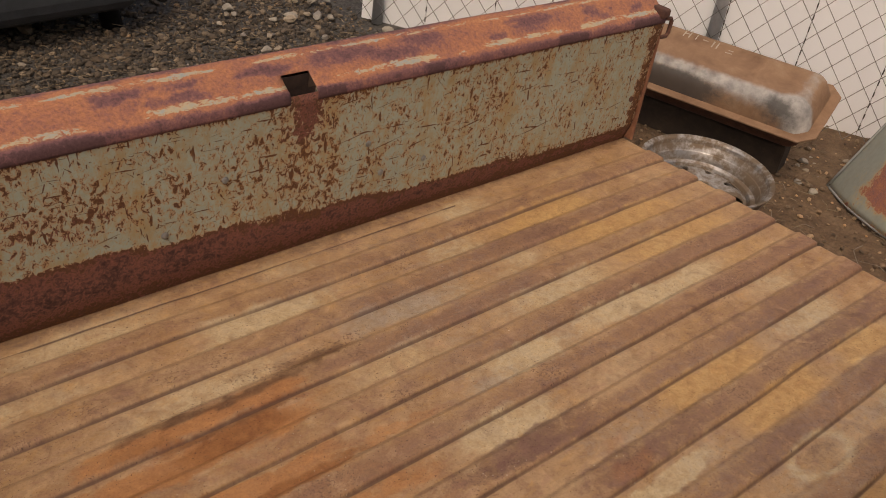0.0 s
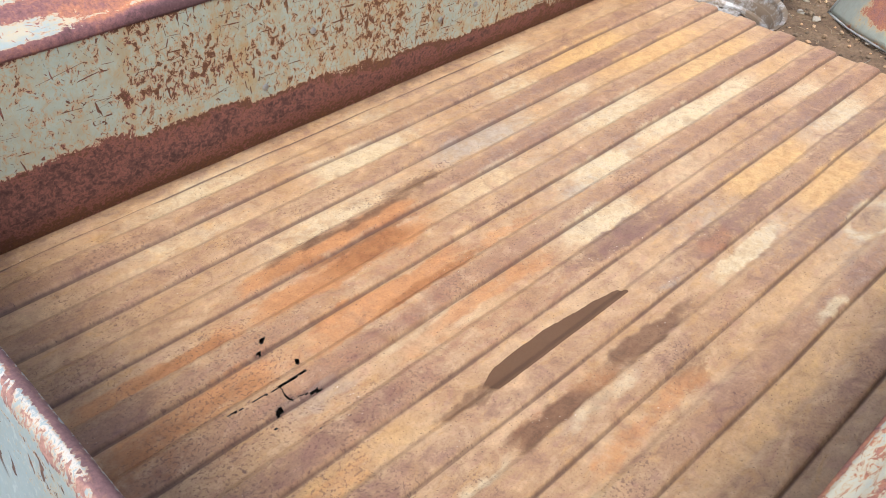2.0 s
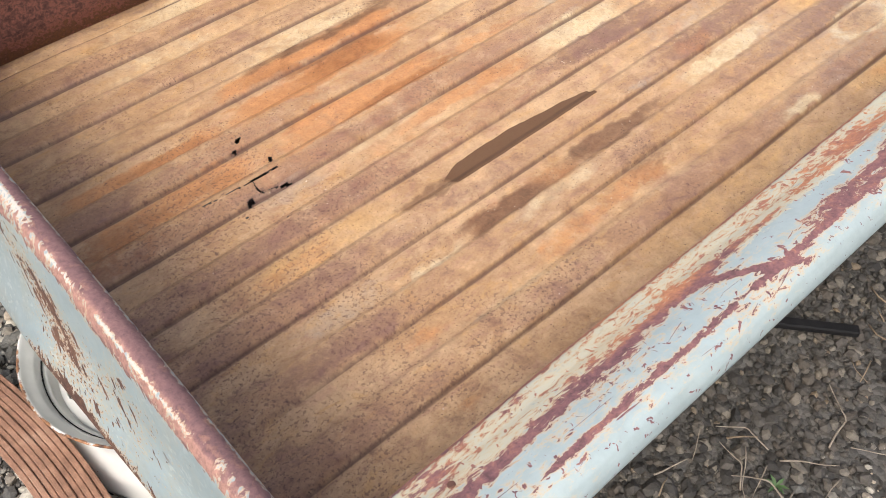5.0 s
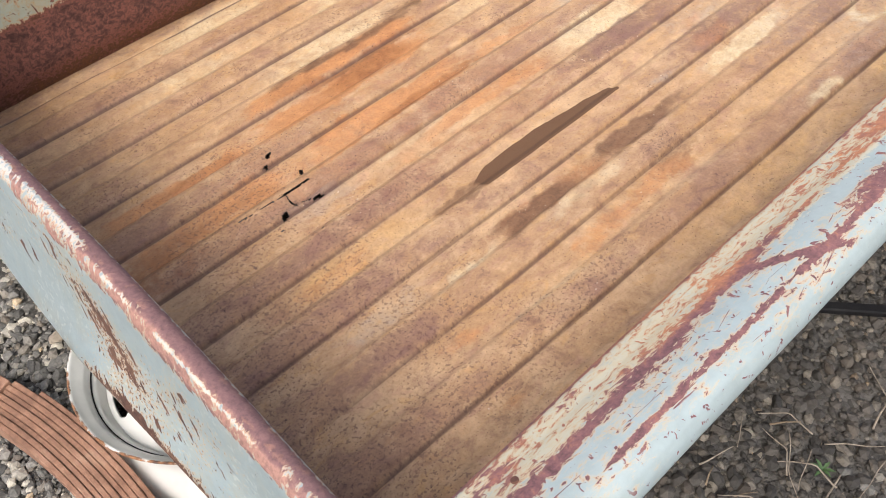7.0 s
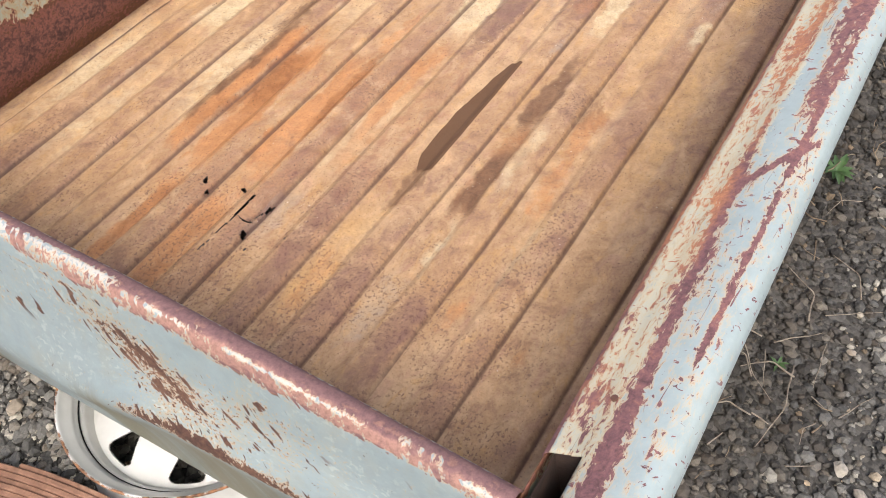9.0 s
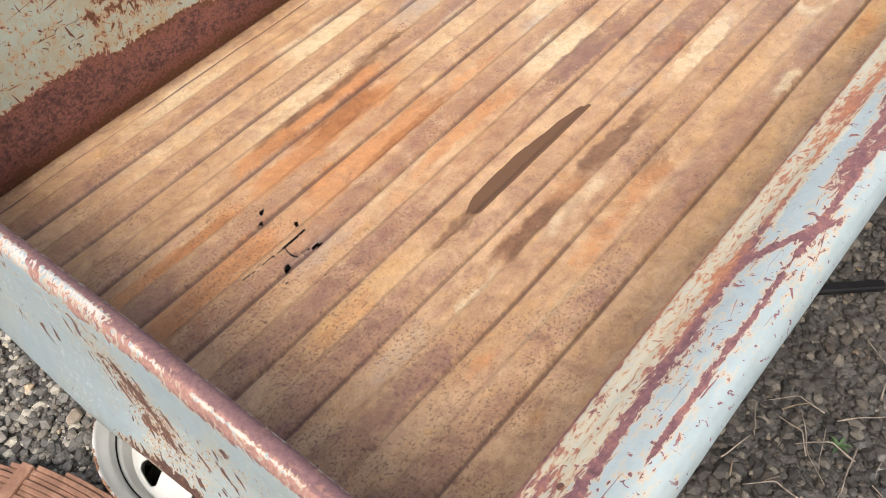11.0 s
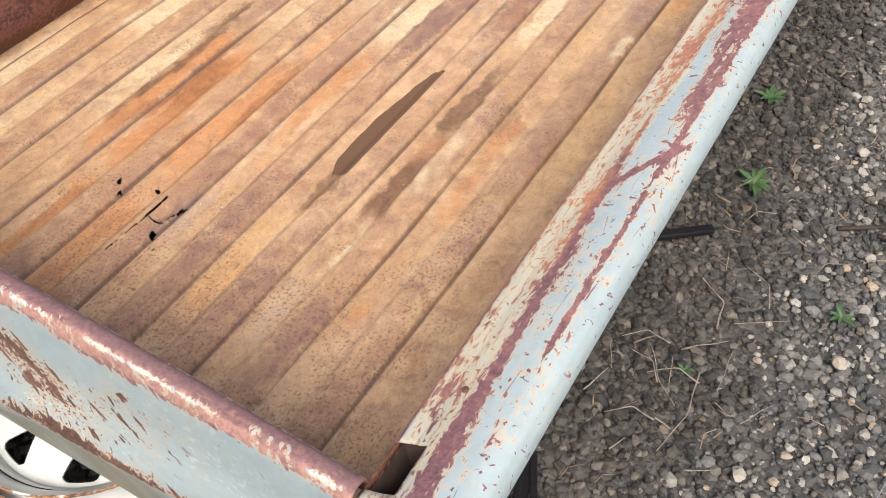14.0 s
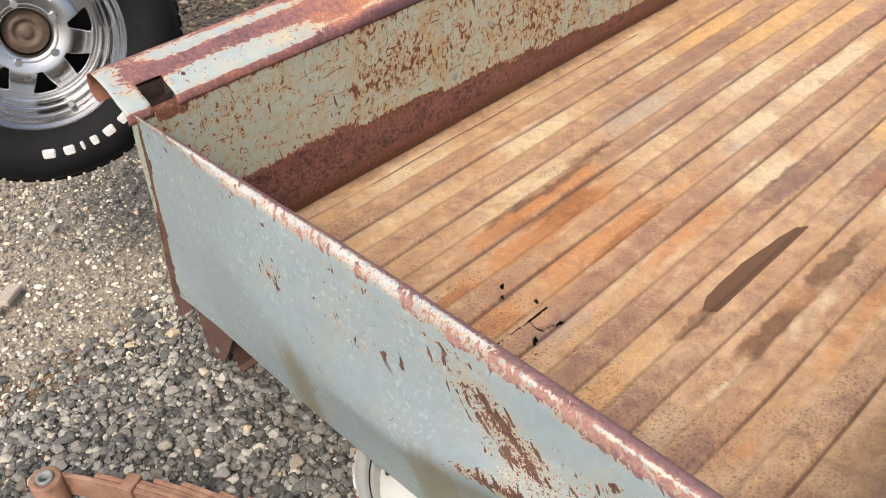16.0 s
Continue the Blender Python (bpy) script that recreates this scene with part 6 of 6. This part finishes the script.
def spring_pack():
    w = thing("leaf_spring", "rust-brown multi-leaf spring lying on its side on gravel", "leaf spring")
    P0, P1, P2 = np.array((-0.345, 1.350)), np.array((-0.030, 0.850)), np.array((-0.165, 0.30))
    t = np.linspace(0, 1, 60)[:, None]
    main = (1 - t) ** 2 * P0 + 2 * t * (1 - t) * P1 + t ** 2 * P2
    tang = np.gradient(main, axis=0)
    tang /= np.linalg.norm(tang, axis=1)[:, None]
    nrm = np.stack([-tang[:, 1], tang[:, 0]], 1)  # towards the bed
    if nrm[30, 0] < 0:
        nrm = -nrm
    total = 9
    thick = 0.0098
    for k in range(total):
        a = 0 if k == 0 else int(60 * (0.02 + 0.053 * k))
        b = 60 if k < 3 else int(60 - (k - 2) * 2.3)
        off = k * (thick + 0.0006)
        idx = np.arange(a, b)
        c0, c1 = main[idx] + nrm[idx] * off, main[idx] + nrm[idx] * (off + thick)
        zt = 0.068 + 0.0025 * math.sin(k * 2.1)
        zl = 0.006
        bm = bmesh.new()
        rings = []
        for p, r in zip(c0, c1):
            e = 0.0015
            d = (r - p) / np.linalg.norm(r - p)
            rings.append([bm.verts.new((*p, zl)), bm.verts.new((*r, zl)), bm.verts.new((*r, zt - e)), bm.verts.new((*(r - d * e), zt)), bm.verts.new((*(p + d * e), zt)), bm.verts.new((*p, zt - e))])
        for r0, r1 in zip(rings, rings[1:]):
            for i in range(6):
                bm.faces.new((r0[i], r0[(i + 1) % 6], r1[(i + 1) % 6], r1[i]))
        bm.faces.new(rings[0])
        bm.faces.new(list(reversed(rings[-1])))
        bmesh.ops.recalc_face_normals(bm, faces=bm.faces)
        part("leaf", bm, SPRING, w)
    # eye with bush
    e0 = main[0] - tang[0] * 0.012 - nrm[0] * 0.016
    v, q, at = lathe([(0.017, 0.004), (0.017, 0.072), (0.019, 0.074), (0.029, 0.074), (0.031, 0.072), (0.031, 0.004)], 32)
    eye = part("eye", mesh_of("eye", v + np.array((*e0, 0.0)), q, attrs=at), SPRING, w)
    v, q, at = lathe([(0.010, 0.006), (0.010, 0.078), (0.012, 0.0795), (0.0165, 0.0795), (0.0175, 0.078), (0.0175, 0.006)], 24)
    part("bush", mesh_of("bush", v + np.array((*e0, 0.0)), q, attrs=at), ZINC, eye, "pale worn bush")
    # clip round the leaves
    for i in (8, 22, 46):
        p, nn, tt = main[i], nrm[i], tang[i]
        lo = -0.006
        count = min(total, int((i / 60 - 0.02) / 0.053) + 1) if i < 30 else total - 4
        hi = count * (thick + 0.0006) + 0.004
        bm = box_bm(-0.014, 0.014, lo, hi, 0.002, 0.076, 0.002)
        m = Matrix(((tt[0], nn[0], 0, p[0]), (tt[1], nn[1], 0, p[1]), (0, 0, 1, 0), (0, 0, 0, 1)))
        bmesh.ops.transform(bm, matrix=m, verts=bm.verts)
        part("clip", bm, SPRING, w, "flat steel rebound clip")
    return w


spring_pack()

# ---- beyond the tail ----
TANK_E, TANK_F = Vector((0.24, -0.97, 0)).normalized(), Vector((0.97, 0.24, 0)).normalized()


def build_tank():
    w = thing("fuel_tank", "dusty brown steel fuel tank with bare grey patch, propped against fence", "fuel tank")
    Lh, Wh = 0.46, 0.17
    # flange: a flat plate with clipped corners
    c = 0.05
    ring = [(-Lh, -Wh + c), (-Lh + c, -Wh), (Lh - c, -Wh), (Lh, -Wh + c), (Lh, Wh - c), (Lh - c, Wh), (-Lh + c, Wh), (-Lh, Wh - c)]
    bm = bmesh.new()
    top = [bm.verts.new((x, y, 0.004)) for x, y in ring]
    low = [bm.verts.new((x, y, -0.004)) for x, y in ring]
    bm.faces.new(top)
    bm.faces.new(list(reversed(low)))
    for i in range(8):
        bm.faces.new((low[i], low[(i + 1) % 8], top[(i + 1) % 8], top[i]))
    bmesh.ops.bevel(bm, geom=[e for e in bm.edges], offset=0.0015, segments=1, affect="EDGES")
    part("flange", bm, TANK, w)
    for name, sgn, h in (("upper_shell", 1, 0.105), ("lower_shell", -1, 0.12)):
        nu, nv = 61, 41
        U, V = np.meshgrid(np.linspace(-1, 1, nu), np.linspace(-1, 1, nv), indexing="ij")
        a, b = Lh - 0.035, Wh - 0.030
        d = np.minimum((1 - np.abs(U)) * a, (1 - np.abs(V)) * b)
        corner = np.hypot(np.clip(np.abs(U) * a - (a - 0.07), 0, None), np.clip(np.abs(V) * b - (b - 0.07), 0, None))
        d = np.minimum(d, np.clip(0.07 - corner, 0, None) + np.where(corner > 0, 0, 1))
        rise = h * np.sqrt(np.clip(1 - (1 - np.clip(d / 0.075, 0, 1)) ** 2, 0, 1))
        P = np.stack([U * a, V * b, sgn * rise], -1)
        v, q = grid(P)
        bare = 1.1 * np.exp(-((V + 0.70) / 0.24) ** 2) * (0.8 + 0.2 * smooth(U, -0.2, 0.9)) * (sgn > 0) + 0.6 * np.exp(-((U - 0.86) / 0.1) ** 2) * (sgn > 0)
        part(name, mesh_of(name, v, q if sgn > 0 else q[:, ::-1], attrs={"bare": bare.ravel(), "soot": (np.exp(-((V + 0.92) / 0.16) ** 2) * (1.25 - 0.85 * smooth(U, -0.1, 0.35)) + 0.8 * np.exp(-(((U - 0.72) / 0.14) ** 2 + ((V + 0.75) / 0.2) ** 2))).ravel()}), TANK if sgn > 0 else RUST_DARK, w)
    # chalk strokes on the top face
    for x, y, dx, dy in ((-0.150, 0.050, 0.005, 0.040), (-0.128, 0.050, 0.005, 0.040), (-0.145, 0.068, 0.016, 0.004), (-0.100, 0.052, 0.004, 0.034), (-0.072, 0.062, 0.022, 0.004), (-0.030, 0.040, 0.005, 0.034), (-0.012, 0.040, 0.005, 0.034), (0.030, 0.035, 0.026, 0.004), (0.035, 0.050, 0.020, 0.004)):
        part("chalk_stroke", box_bm(x, x + dx, y, y + dy, 0.1045, 0.1056), CHALK, w, "pale chalk stroke")
    z = Vector((0, 0, 1))
    tilt = radians(22)
    f = TANK_F * math.cos(tilt) + z * math.sin(tilt)
    up = TANK_E.cross(f)
    o = Vector((3.145, 1.09, 0.215)) - TANK_E * Lh + f * Wh
    w.matrix_world = Matrix(((TANK_E.x, f.x, up.x, o.x), (TANK_E.y, f.y, up.y, o.y), (TANK_E.z, f.z, up.z, o.z), (0, 0, 0, 1)))
    # prop added beneath, coloured as the dark shade under the tank
    b = thing("shade_prop", "dark old timber under the tank", "timber")
    base = o.copy()
    base.z = 0
    bm = box_bm(-0.40, 0.36, -0.02, 0.10, 0, 0.125, 0.006)
    part("beam", bm, SHADE_STICK_BROWN, b)
    b.matrix_world = Matrix(((TANK_E.x, TANK_F.x, 0, base.x), (TANK_E.y, TANK_F.y, 0, base.y), (0, 0, 1, 0), (0, 0, 0, 1)))


build_tank()

FA, FB = Vector((2.70, 3.20, 0)), Vector((3.92, 1.02, 0))
FD = (FB - FA).normalized()
FN = Vector((-FD.y, FD.x, 0))
if FN.x < 0:
    FN = -FN
FL = (FB - FA).length + 1.8


def build_fence():
    # white sheeting of upright boards behind the wire
    w = thing("sheet_screen", "white corrugated sheeting behind the wire fence", "fence screen", at=FA)
    k, pos = 0, 0.0
    while pos < FL:
        wd = 0.33
        bm = box_bm(pos + 0.001, pos + wd - 0.001, 0.075, 0.083, -0.02, 2.3, 0.002)
        ob = part("panel", bm, SHEETING, w)
        if k:
            for i in range(46):
                z0 = 0.05 + i * 0.05
                if z0 < 1.6:
                    part("stitch", box_bm(pos - 0.0022, pos + 0.0022, 0.070, 0.0745, z0, z0 + 0.022), STITCH, w)
        pos += wd
        k += 1
    w.matrix_world = Matrix(((FD.x, FN.x, 0, FA.x), (FD.y, FN.y, 0, FA.y), (0, 0, 1, 0), (0, 0, 0, 1)))
    # chain link: zigzag wires
    f = thing("wire_fence", "galvanised chain-link fence on grey posts", "fence", at=FA)
    cell = 0.098
    bm = bmesh.new()
    top = 1.9
    for s in (1, -1):
        for i in range(-int(top / cell) - 1, int(FL / cell) + int(top / cell) + 1):
            x0 = i * cell
            a, b = (x0, 0.02), (x0 + s * top * 0.85, top + 0.02)
            pts = []
            for tt in (0.0, 1.0):
                pts.append((a[0] + (b[0] - a[0]) * tt, a[1] + (b[1] - a[1]) * tt))
            # clip to the fence's length
            def at_x(x):
                u = (x - a[0]) / (b[0] - a[0])
                return a[1] + (b[1] - a[1]) * u
            lo, hi = min(a[0], b[0]), max(a[0], b[0])
            lo2, hi2 = max(lo, 0.0), min(hi, FL)
            if hi2 - lo2 < 0.03:
                continue
            tube_bm([(lo2, 0.004 * s, at_x(lo2)), (hi2, 0.004 * s, at_x(hi2))], 0.0016, 4, bm)
    tagged(part("mesh_wire", bm, WIRE, f), kind="stuff")
    for x in (0.10, 1.62, 3.2):
        part("post", tube_bm([(x, 0.04, 0), (x, 0.04, 2.0)], 0.026, 14), POST_GREY, f, "grey steel fence post")
    f.matrix_world = w.matrix_world.copy()


build_fence()


def build_body_panel():
    """A curved body panel standing on its edge in the earth."""
    base = np.array([(3.36, 1.06), (3.25, 0.93), (3.19, 0.76), (3.21, 0.60), (3.27, 0.42), (3.33, 0.20), (3.36, -0.1), (3.36, -0.5)])
    n = 60
    t = np.linspace(0, len(base) - 1, n)
    bx, by = np.interp(t, range(len(base)), base[:, 0]), np.interp(t, range(len(base)), base[:, 1])
    for _ in range(6):
        bx[1:-1], by[1:-1] = (bx[:-2] + bx[1:-1] + bx[2:]) / 3, (by[:-2] + by[1:-1] + by[2:]) / 3
    hs = np.linspace(0, 0.62, 24)
    T, Hh = np.meshgrid(np.linspace(0, 1, n), hs, indexing="ij")
    lean = 0.16 * Hh + 0.22 * Hh ** 2
    X = bx[:, None] + lean * 0.8
    Y = by[:, None] - 0.30 * Hh * (1 - smooth(T, 0.0, 0.4))
    P = np.stack([X, Y, Hh + 0.012 + 0.01 * np.sin(T * 9)], -1)
    v, q = grid(P)
    L = T * 1.7
    rust = 0.15 + 0.75 * smooth(T, 0.10, 0.20) * smooth(Hh, 0.03, 0.09) + 0.3 * (1 - smooth(Hh, 0.0, 0.02))
    warm = 0.45 + 0.2 * (fnoise(T * 2, Hh, 3, 6, 141, 2) - 0.5)
    w = thing("body_panel", "curved grey-green body panel washed with orange rust, stood in earth", "body panel")
    ob = part("skin", mesh_of("skin", v, q, np.stack([L.ravel(), Hh.ravel()], -1), {"rust": rust.ravel(), "warm": warm.ravel() + 0 * rust.ravel(), "accent": (0 * T).ravel()}), FENDER, w)
    thicken(ob, 0.003)
    edge = [tuple(P[i, 0] + np.array((0.004, 0, 0.0))) for i in range(0, n, 3)]
    part("edge_flange", tube_bm(edge, 0.006, 6), GREY_PAINT, w, "folded grey lower edge")
    part("end_flange", tube_bm([tuple(P[0, j]) for j in range(0, 24, 3)], 0.005, 6), GREY_PAINT, w, "folded grey end edge")


build_body_panel()

# ---- small things on the ground ----


def stone(x, y, size, seed, flat=0.6):
    bm = bmesh.new()
    bmesh.ops.create_icosphere(bm, subdivisions=2, radius=0.5)
    r = random.Random(seed)
    off = Vector((r.uniform(-9, 9), r.uniform(-9, 9), r.uniform(-9, 9)))
    for v in bm.verts:
        v.co *= 1 + noise.noise(v.co * 2.0 + off) * 0.5
    for _ in range(4):
        n = Vector((r.uniform(-1, 1), r.uniform(-1, 1), r.uniform(-0.3, 1))).normalized()
        c = r.uniform(0.26, 0.38)
        for v in bm.verts:
            over = v.co.dot(n) - c
            if over > 0:
                v.co -= n * over * 0.92
    a = r.uniform(0, 6.28)
    for v in bm.verts:
        v.co = Vector((v.co.x * size * 1.2, v.co.y * size * 0.9, v.co.z * size * flat))
    me = bpy.data.meshes.new("stone")
    bm.to_mesh(me)
    bm.free()
    me.materials.append(PALE)
    ob = new("stone", me)
    ob.matrix_world = pose(x, y, size * flat * 0.42 + 0.004, r.uniform(-9, 9), r.uniform(-9, 9), math.degrees(a))
    tagged(ob, "pale tan stone lying on the gravel", "stone", "pale stones")


STONES = [(0.635, -0.33, 0.030, 1), (0.963, -0.436, 0.030, 2), (0.715, -0.395, 0.020, 3), (0.60, -0.372, 0.026, 4), (0.30, -0.215, 0.040, 5), (0.896, -0.292, 0.018, 6), (1.35, -0.60, 0.028, 7), (0.36, -0.46, 0.035, 8),
          (-0.145, 1.30, 0.030, 9), (-0.10, 1.15, 0.034, 10), (0.02, 1.06, 0.035, 11), (-0.35, 1.62, 0.024, 12), (-0.05, 1.42, 0.030, 13), (-0.30, 1.46, 0.026, 14), (0.12, 0.98, 0.038, 15), (-0.20, 1.98, 0.026, 16),
          (0.52, -0.24, 0.022, 17), (1.15, -0.32, 0.020, 18), (0.40, -0.30, 0.024, 19), (1.62, -0.35, 0.03, 20), (1.9, -0.5, 0.035, 21), (-0.02, 1.65, 0.028, 22), (0.06, 2.2, 0.03, 23), (0.85, -0.60, 0.026, 24)]
for x, y, s, k in STONES:
    stone(x, y, s, k)
for k in range(26):  # rubble where the earth begins, by the fence
    u = random.Random(300 + k)
    stone(3.45 + u.uniform(-0.25, 0.2), 1.02 + u.uniform(-0.18, 0.35), u.uniform(0.015, 0.042), 300 + k)


for k in range(22):  # pale rubble before the fence
    u = random.Random(500 + k)
    stone(u.uniform(2.1, 2.75), u.uniform(2.95, 3.55), u.uniform(0.025, 0.062), 500 + k)
for k in range(12):
    u = random.Random(540 + k)
    stone(u.uniform(0.9, 2.3), u.uniform(2.3, 3.4), u.uniform(0.014, 0.028), 540 + k)


def weed(x, y, size, seed, leaves=11):
    r = random.Random(seed)
    w = thing("weed", "small green weed rosette growing through gravel", "weed", "weeds", at=(x, y, 0))
    for k in range(leaves):
        a = 2 * math.pi * k / leaves + r.uniform(-0.25, 0.25)
        ln = size * r.uniform(0.65, 1.1)
        lift = r.uniform(0.2, 0.7)
        bm = bmesh.new()
        rows = []
        for i in range(7):
            t = i / 6
            wd = size * 0.13 * math.sin(math.pi * min(1, 0.12 + 0.86 * t)) * (1 + 0.18 * math.sin(t * 15))
            z = 0.010 + ln * (lift * t - 0.55 * lift * t * t)
            c = Vector((math.cos(a) * ln * t, math.sin(a) * ln * t, z))
            sdir = Vector((-math.sin(a), math.cos(a), 0))
            rows.append([bm.verts.new(c - sdir * wd + Vector((0, 0, wd * 0.35))), bm.verts.new(c), bm.verts.new(c + sdir * wd + Vector((0, 0, wd * 0.35)))])
        for r0, r1 in zip(rows, rows[1:]):
            for i in range(2):
                f = bm.faces.new((r0[i], r0[i + 1], r1[i + 1], r1[i]))
                f.smooth = True
        part("leaf", bm, LEAF, w)


weed(1.385, -0.150, 0.052, 1, 13)
weed(1.080, -0.413, 0.034, 2, 8)
weed(0.80, -0.175, 0.022, 3, 6)
weed(0.42, 2.05, 0.06, 4, 9)
weed(0.36, 1.72, 0.05, 5, 8)
weed(1.72, -0.10, 0.05, 6, 8)
weed(0.33, -0.12, 0.022, 7, 6)


def twig(points, radius, label="thin dry twig on the gravel", bare=TWIG):
    n = 14
    pts = [Vector(p) for p in points]
    out = []
    for i in range(n):
        t = i / (n - 1) * (len(pts) - 1)
        k = min(int(t), len(pts) - 2)
        p = pts[k].lerp(pts[k + 1], t - k)
        out.append(p + Vector((noise.noise(p * 20) * 0.004, noise.noise(p * 20 + Vector((5, 5, 5))) * 0.004, 0)))
    ob = part("twig", tube_bm(out, radius, 6, taper=0.5), bare)
    tagged(ob, label, "twig", "dry twigs")


tw = random.Random(11)
for x, y in ((0.78, -0.21), (0.84, -0.13), (0.74, -0.14), (0.70, -0.27), (1.02, -0.28), (0.92, -0.20), (1.22, -0.40), (1.45, -0.50), (1.6, -0.42), (0.66, -0.16), (0.58, -0.42), (1.30, -0.22), (3.0, 0.75), (2.95, 0.9), (3.1, 1.1), (2.9, 0.6), (3.15, 1.2), (2.85, 1.0), (3.0, 0.4), (2.8, 0.75), (1.9, 2.5), (2.2, 2.7), (2.4, 3.0), (1.7, 2.9)):
    a, ln = tw.uniform(0, 3.14), tw.uniform(0.05, 0.14)
    z = 0.022 + (0.03 if x > 2.6 else 0.0)
    twig([(x, y, z), (x + math.cos(a) * ln * 0.5, y + math.sin(a) * ln * 0.5, z + 0.006), (x + math.cos(a + 0.4) * ln, y + math.sin(a + 0.4) * ln, z - 0.002)], tw.uniform(0.0010, 0.0019))
ROOTS = [((0.82, -0.098), (0.745, -0.140), (0.706, -0.183)), ((0.807, -0.203), (0.70, -0.210), (0.602, -0.185)), ((0.882, -0.244), (0.770, -0.246)), ((0.836, -0.153), (0.90, -0.230)), ((0.948, -0.228), (1.008, -0.324)),
         ((0.728, -0.304), (0.80, -0.345)), ((0.812, -0.142), (0.728, -0.166)), ((0.59, -0.239), (0.615, -0.288)), ((0.666, -0.160), (0.654, -0.193)), ((0.564, -0.111), (0.60, -0.128)), ((0.753, -0.247), (0.734, -0.275)),
         ((0.66, -0.02), (0.725, -0.046)), ((0.79, -0.022), (0.728, -0.051))]
for row in ROOTS:
    twig([(x, y, 0.021 + 0.003 * (i % 2)) for i, (x, y) in enumerate(row)], tw.uniform(0.0010, 0.0019), "pale dry root lying on the gravel")
STICKS = [((1.315, -0.353), (1.376, -0.451), (1.449, -0.547)), ((1.444, -0.417), (1.477, -0.597)), ((1.334, -0.436), (1.351, -0.604)), ((1.27, -0.474), (1.347, -0.505))]
for row in STICKS:
    twig([(x, y, 0.026) for x, y in row], 0.0058, "dark weathered stick on the gravel", SHADE_STICK_BROWN)
twig([(1.22, -0.66, 0.022), (1.08, -0.63, 0.024), (0.93, -0.60, 0.026), (0.81, -0.57, 0.024), (0.64, -0.54, 0.022)], 0.0034, "long grey cable lying on the gravel", WIRE)
tag = thing("cable_end", "flat dark grey connector at the end of a cable", "connector")
part("block", box_bm(-0.024, 0.024, -0.010, 0.010, 0, 0.012, 0.004), SHADOW_BLUE, tag)
tag.matrix_world = pose(0.590, -0.535, 0.020, 0, 6, 12)

# black bar and bent strap that stick out under the side
bar = thing("black_bar", "flat black bar sticking out under the bed", "bar")
part("strip", box_bm(-0.16, 0.0, -0.011, 0.011, 0.0, 0.016, 0.003), BLACK, bar)
bar.matrix_world = pose(1.175, -0.112, 0.022, 0, 0, -52)
strap = thing("black_strap", "bent black plastic strap beside the bed corner", "strap")
for dx, dy, turn, z in ((0.0, 0.0, 21, 0.020), (0.006, -0.016, 25, 0.026), (-0.004, 0.012, 16, 0.032)):
    bm = box_bm(-0.105, 0.105, -0.0065, 0.0065, 0, 0.003, 0.001)
    bmesh.ops.transform(bm, matrix=pose(0.392 + dx, -0.022 + dy, z, 0, 1.5, turn), verts=bm.verts)
    part("band", bm, BLACK, strap)
chip = thing("wood_chip", "pale sawn wood offcut on the gravel", "wood offcut")
part("block", box_bm(-0.035, 0.035, -0.018, 0.018, 0, 0.018, 0.003), CHALK, chip)
chip.matrix_world = pose(-0.155, 2.005, 0.012, 0, 0, 35)
slat = thing("plastic_strip", "white plastic strip lying behind the tail", "strip")
part("band", box_bm(-0.20, 0.20, -0.02, 0.02, 0, 0.012, 0.003), LETTER, slat)
slat.matrix_world = pose(2.86, 0.22, 0.03, 0, 0, -70)
lid = thing("metal_lid", "tan rusty metal lid on the gravel", "lid")
v, q, at = lathe([(0.0, 0.012), (0.045, 0.014), (0.055, 0.010), (0.06, 0.0)], 24)
part("disc", mesh_of("disc", v, q, attrs=at), CHALK, lid)
lid.matrix_world = pose(1.46, 2.62, 0.02, 12, 6, 0)
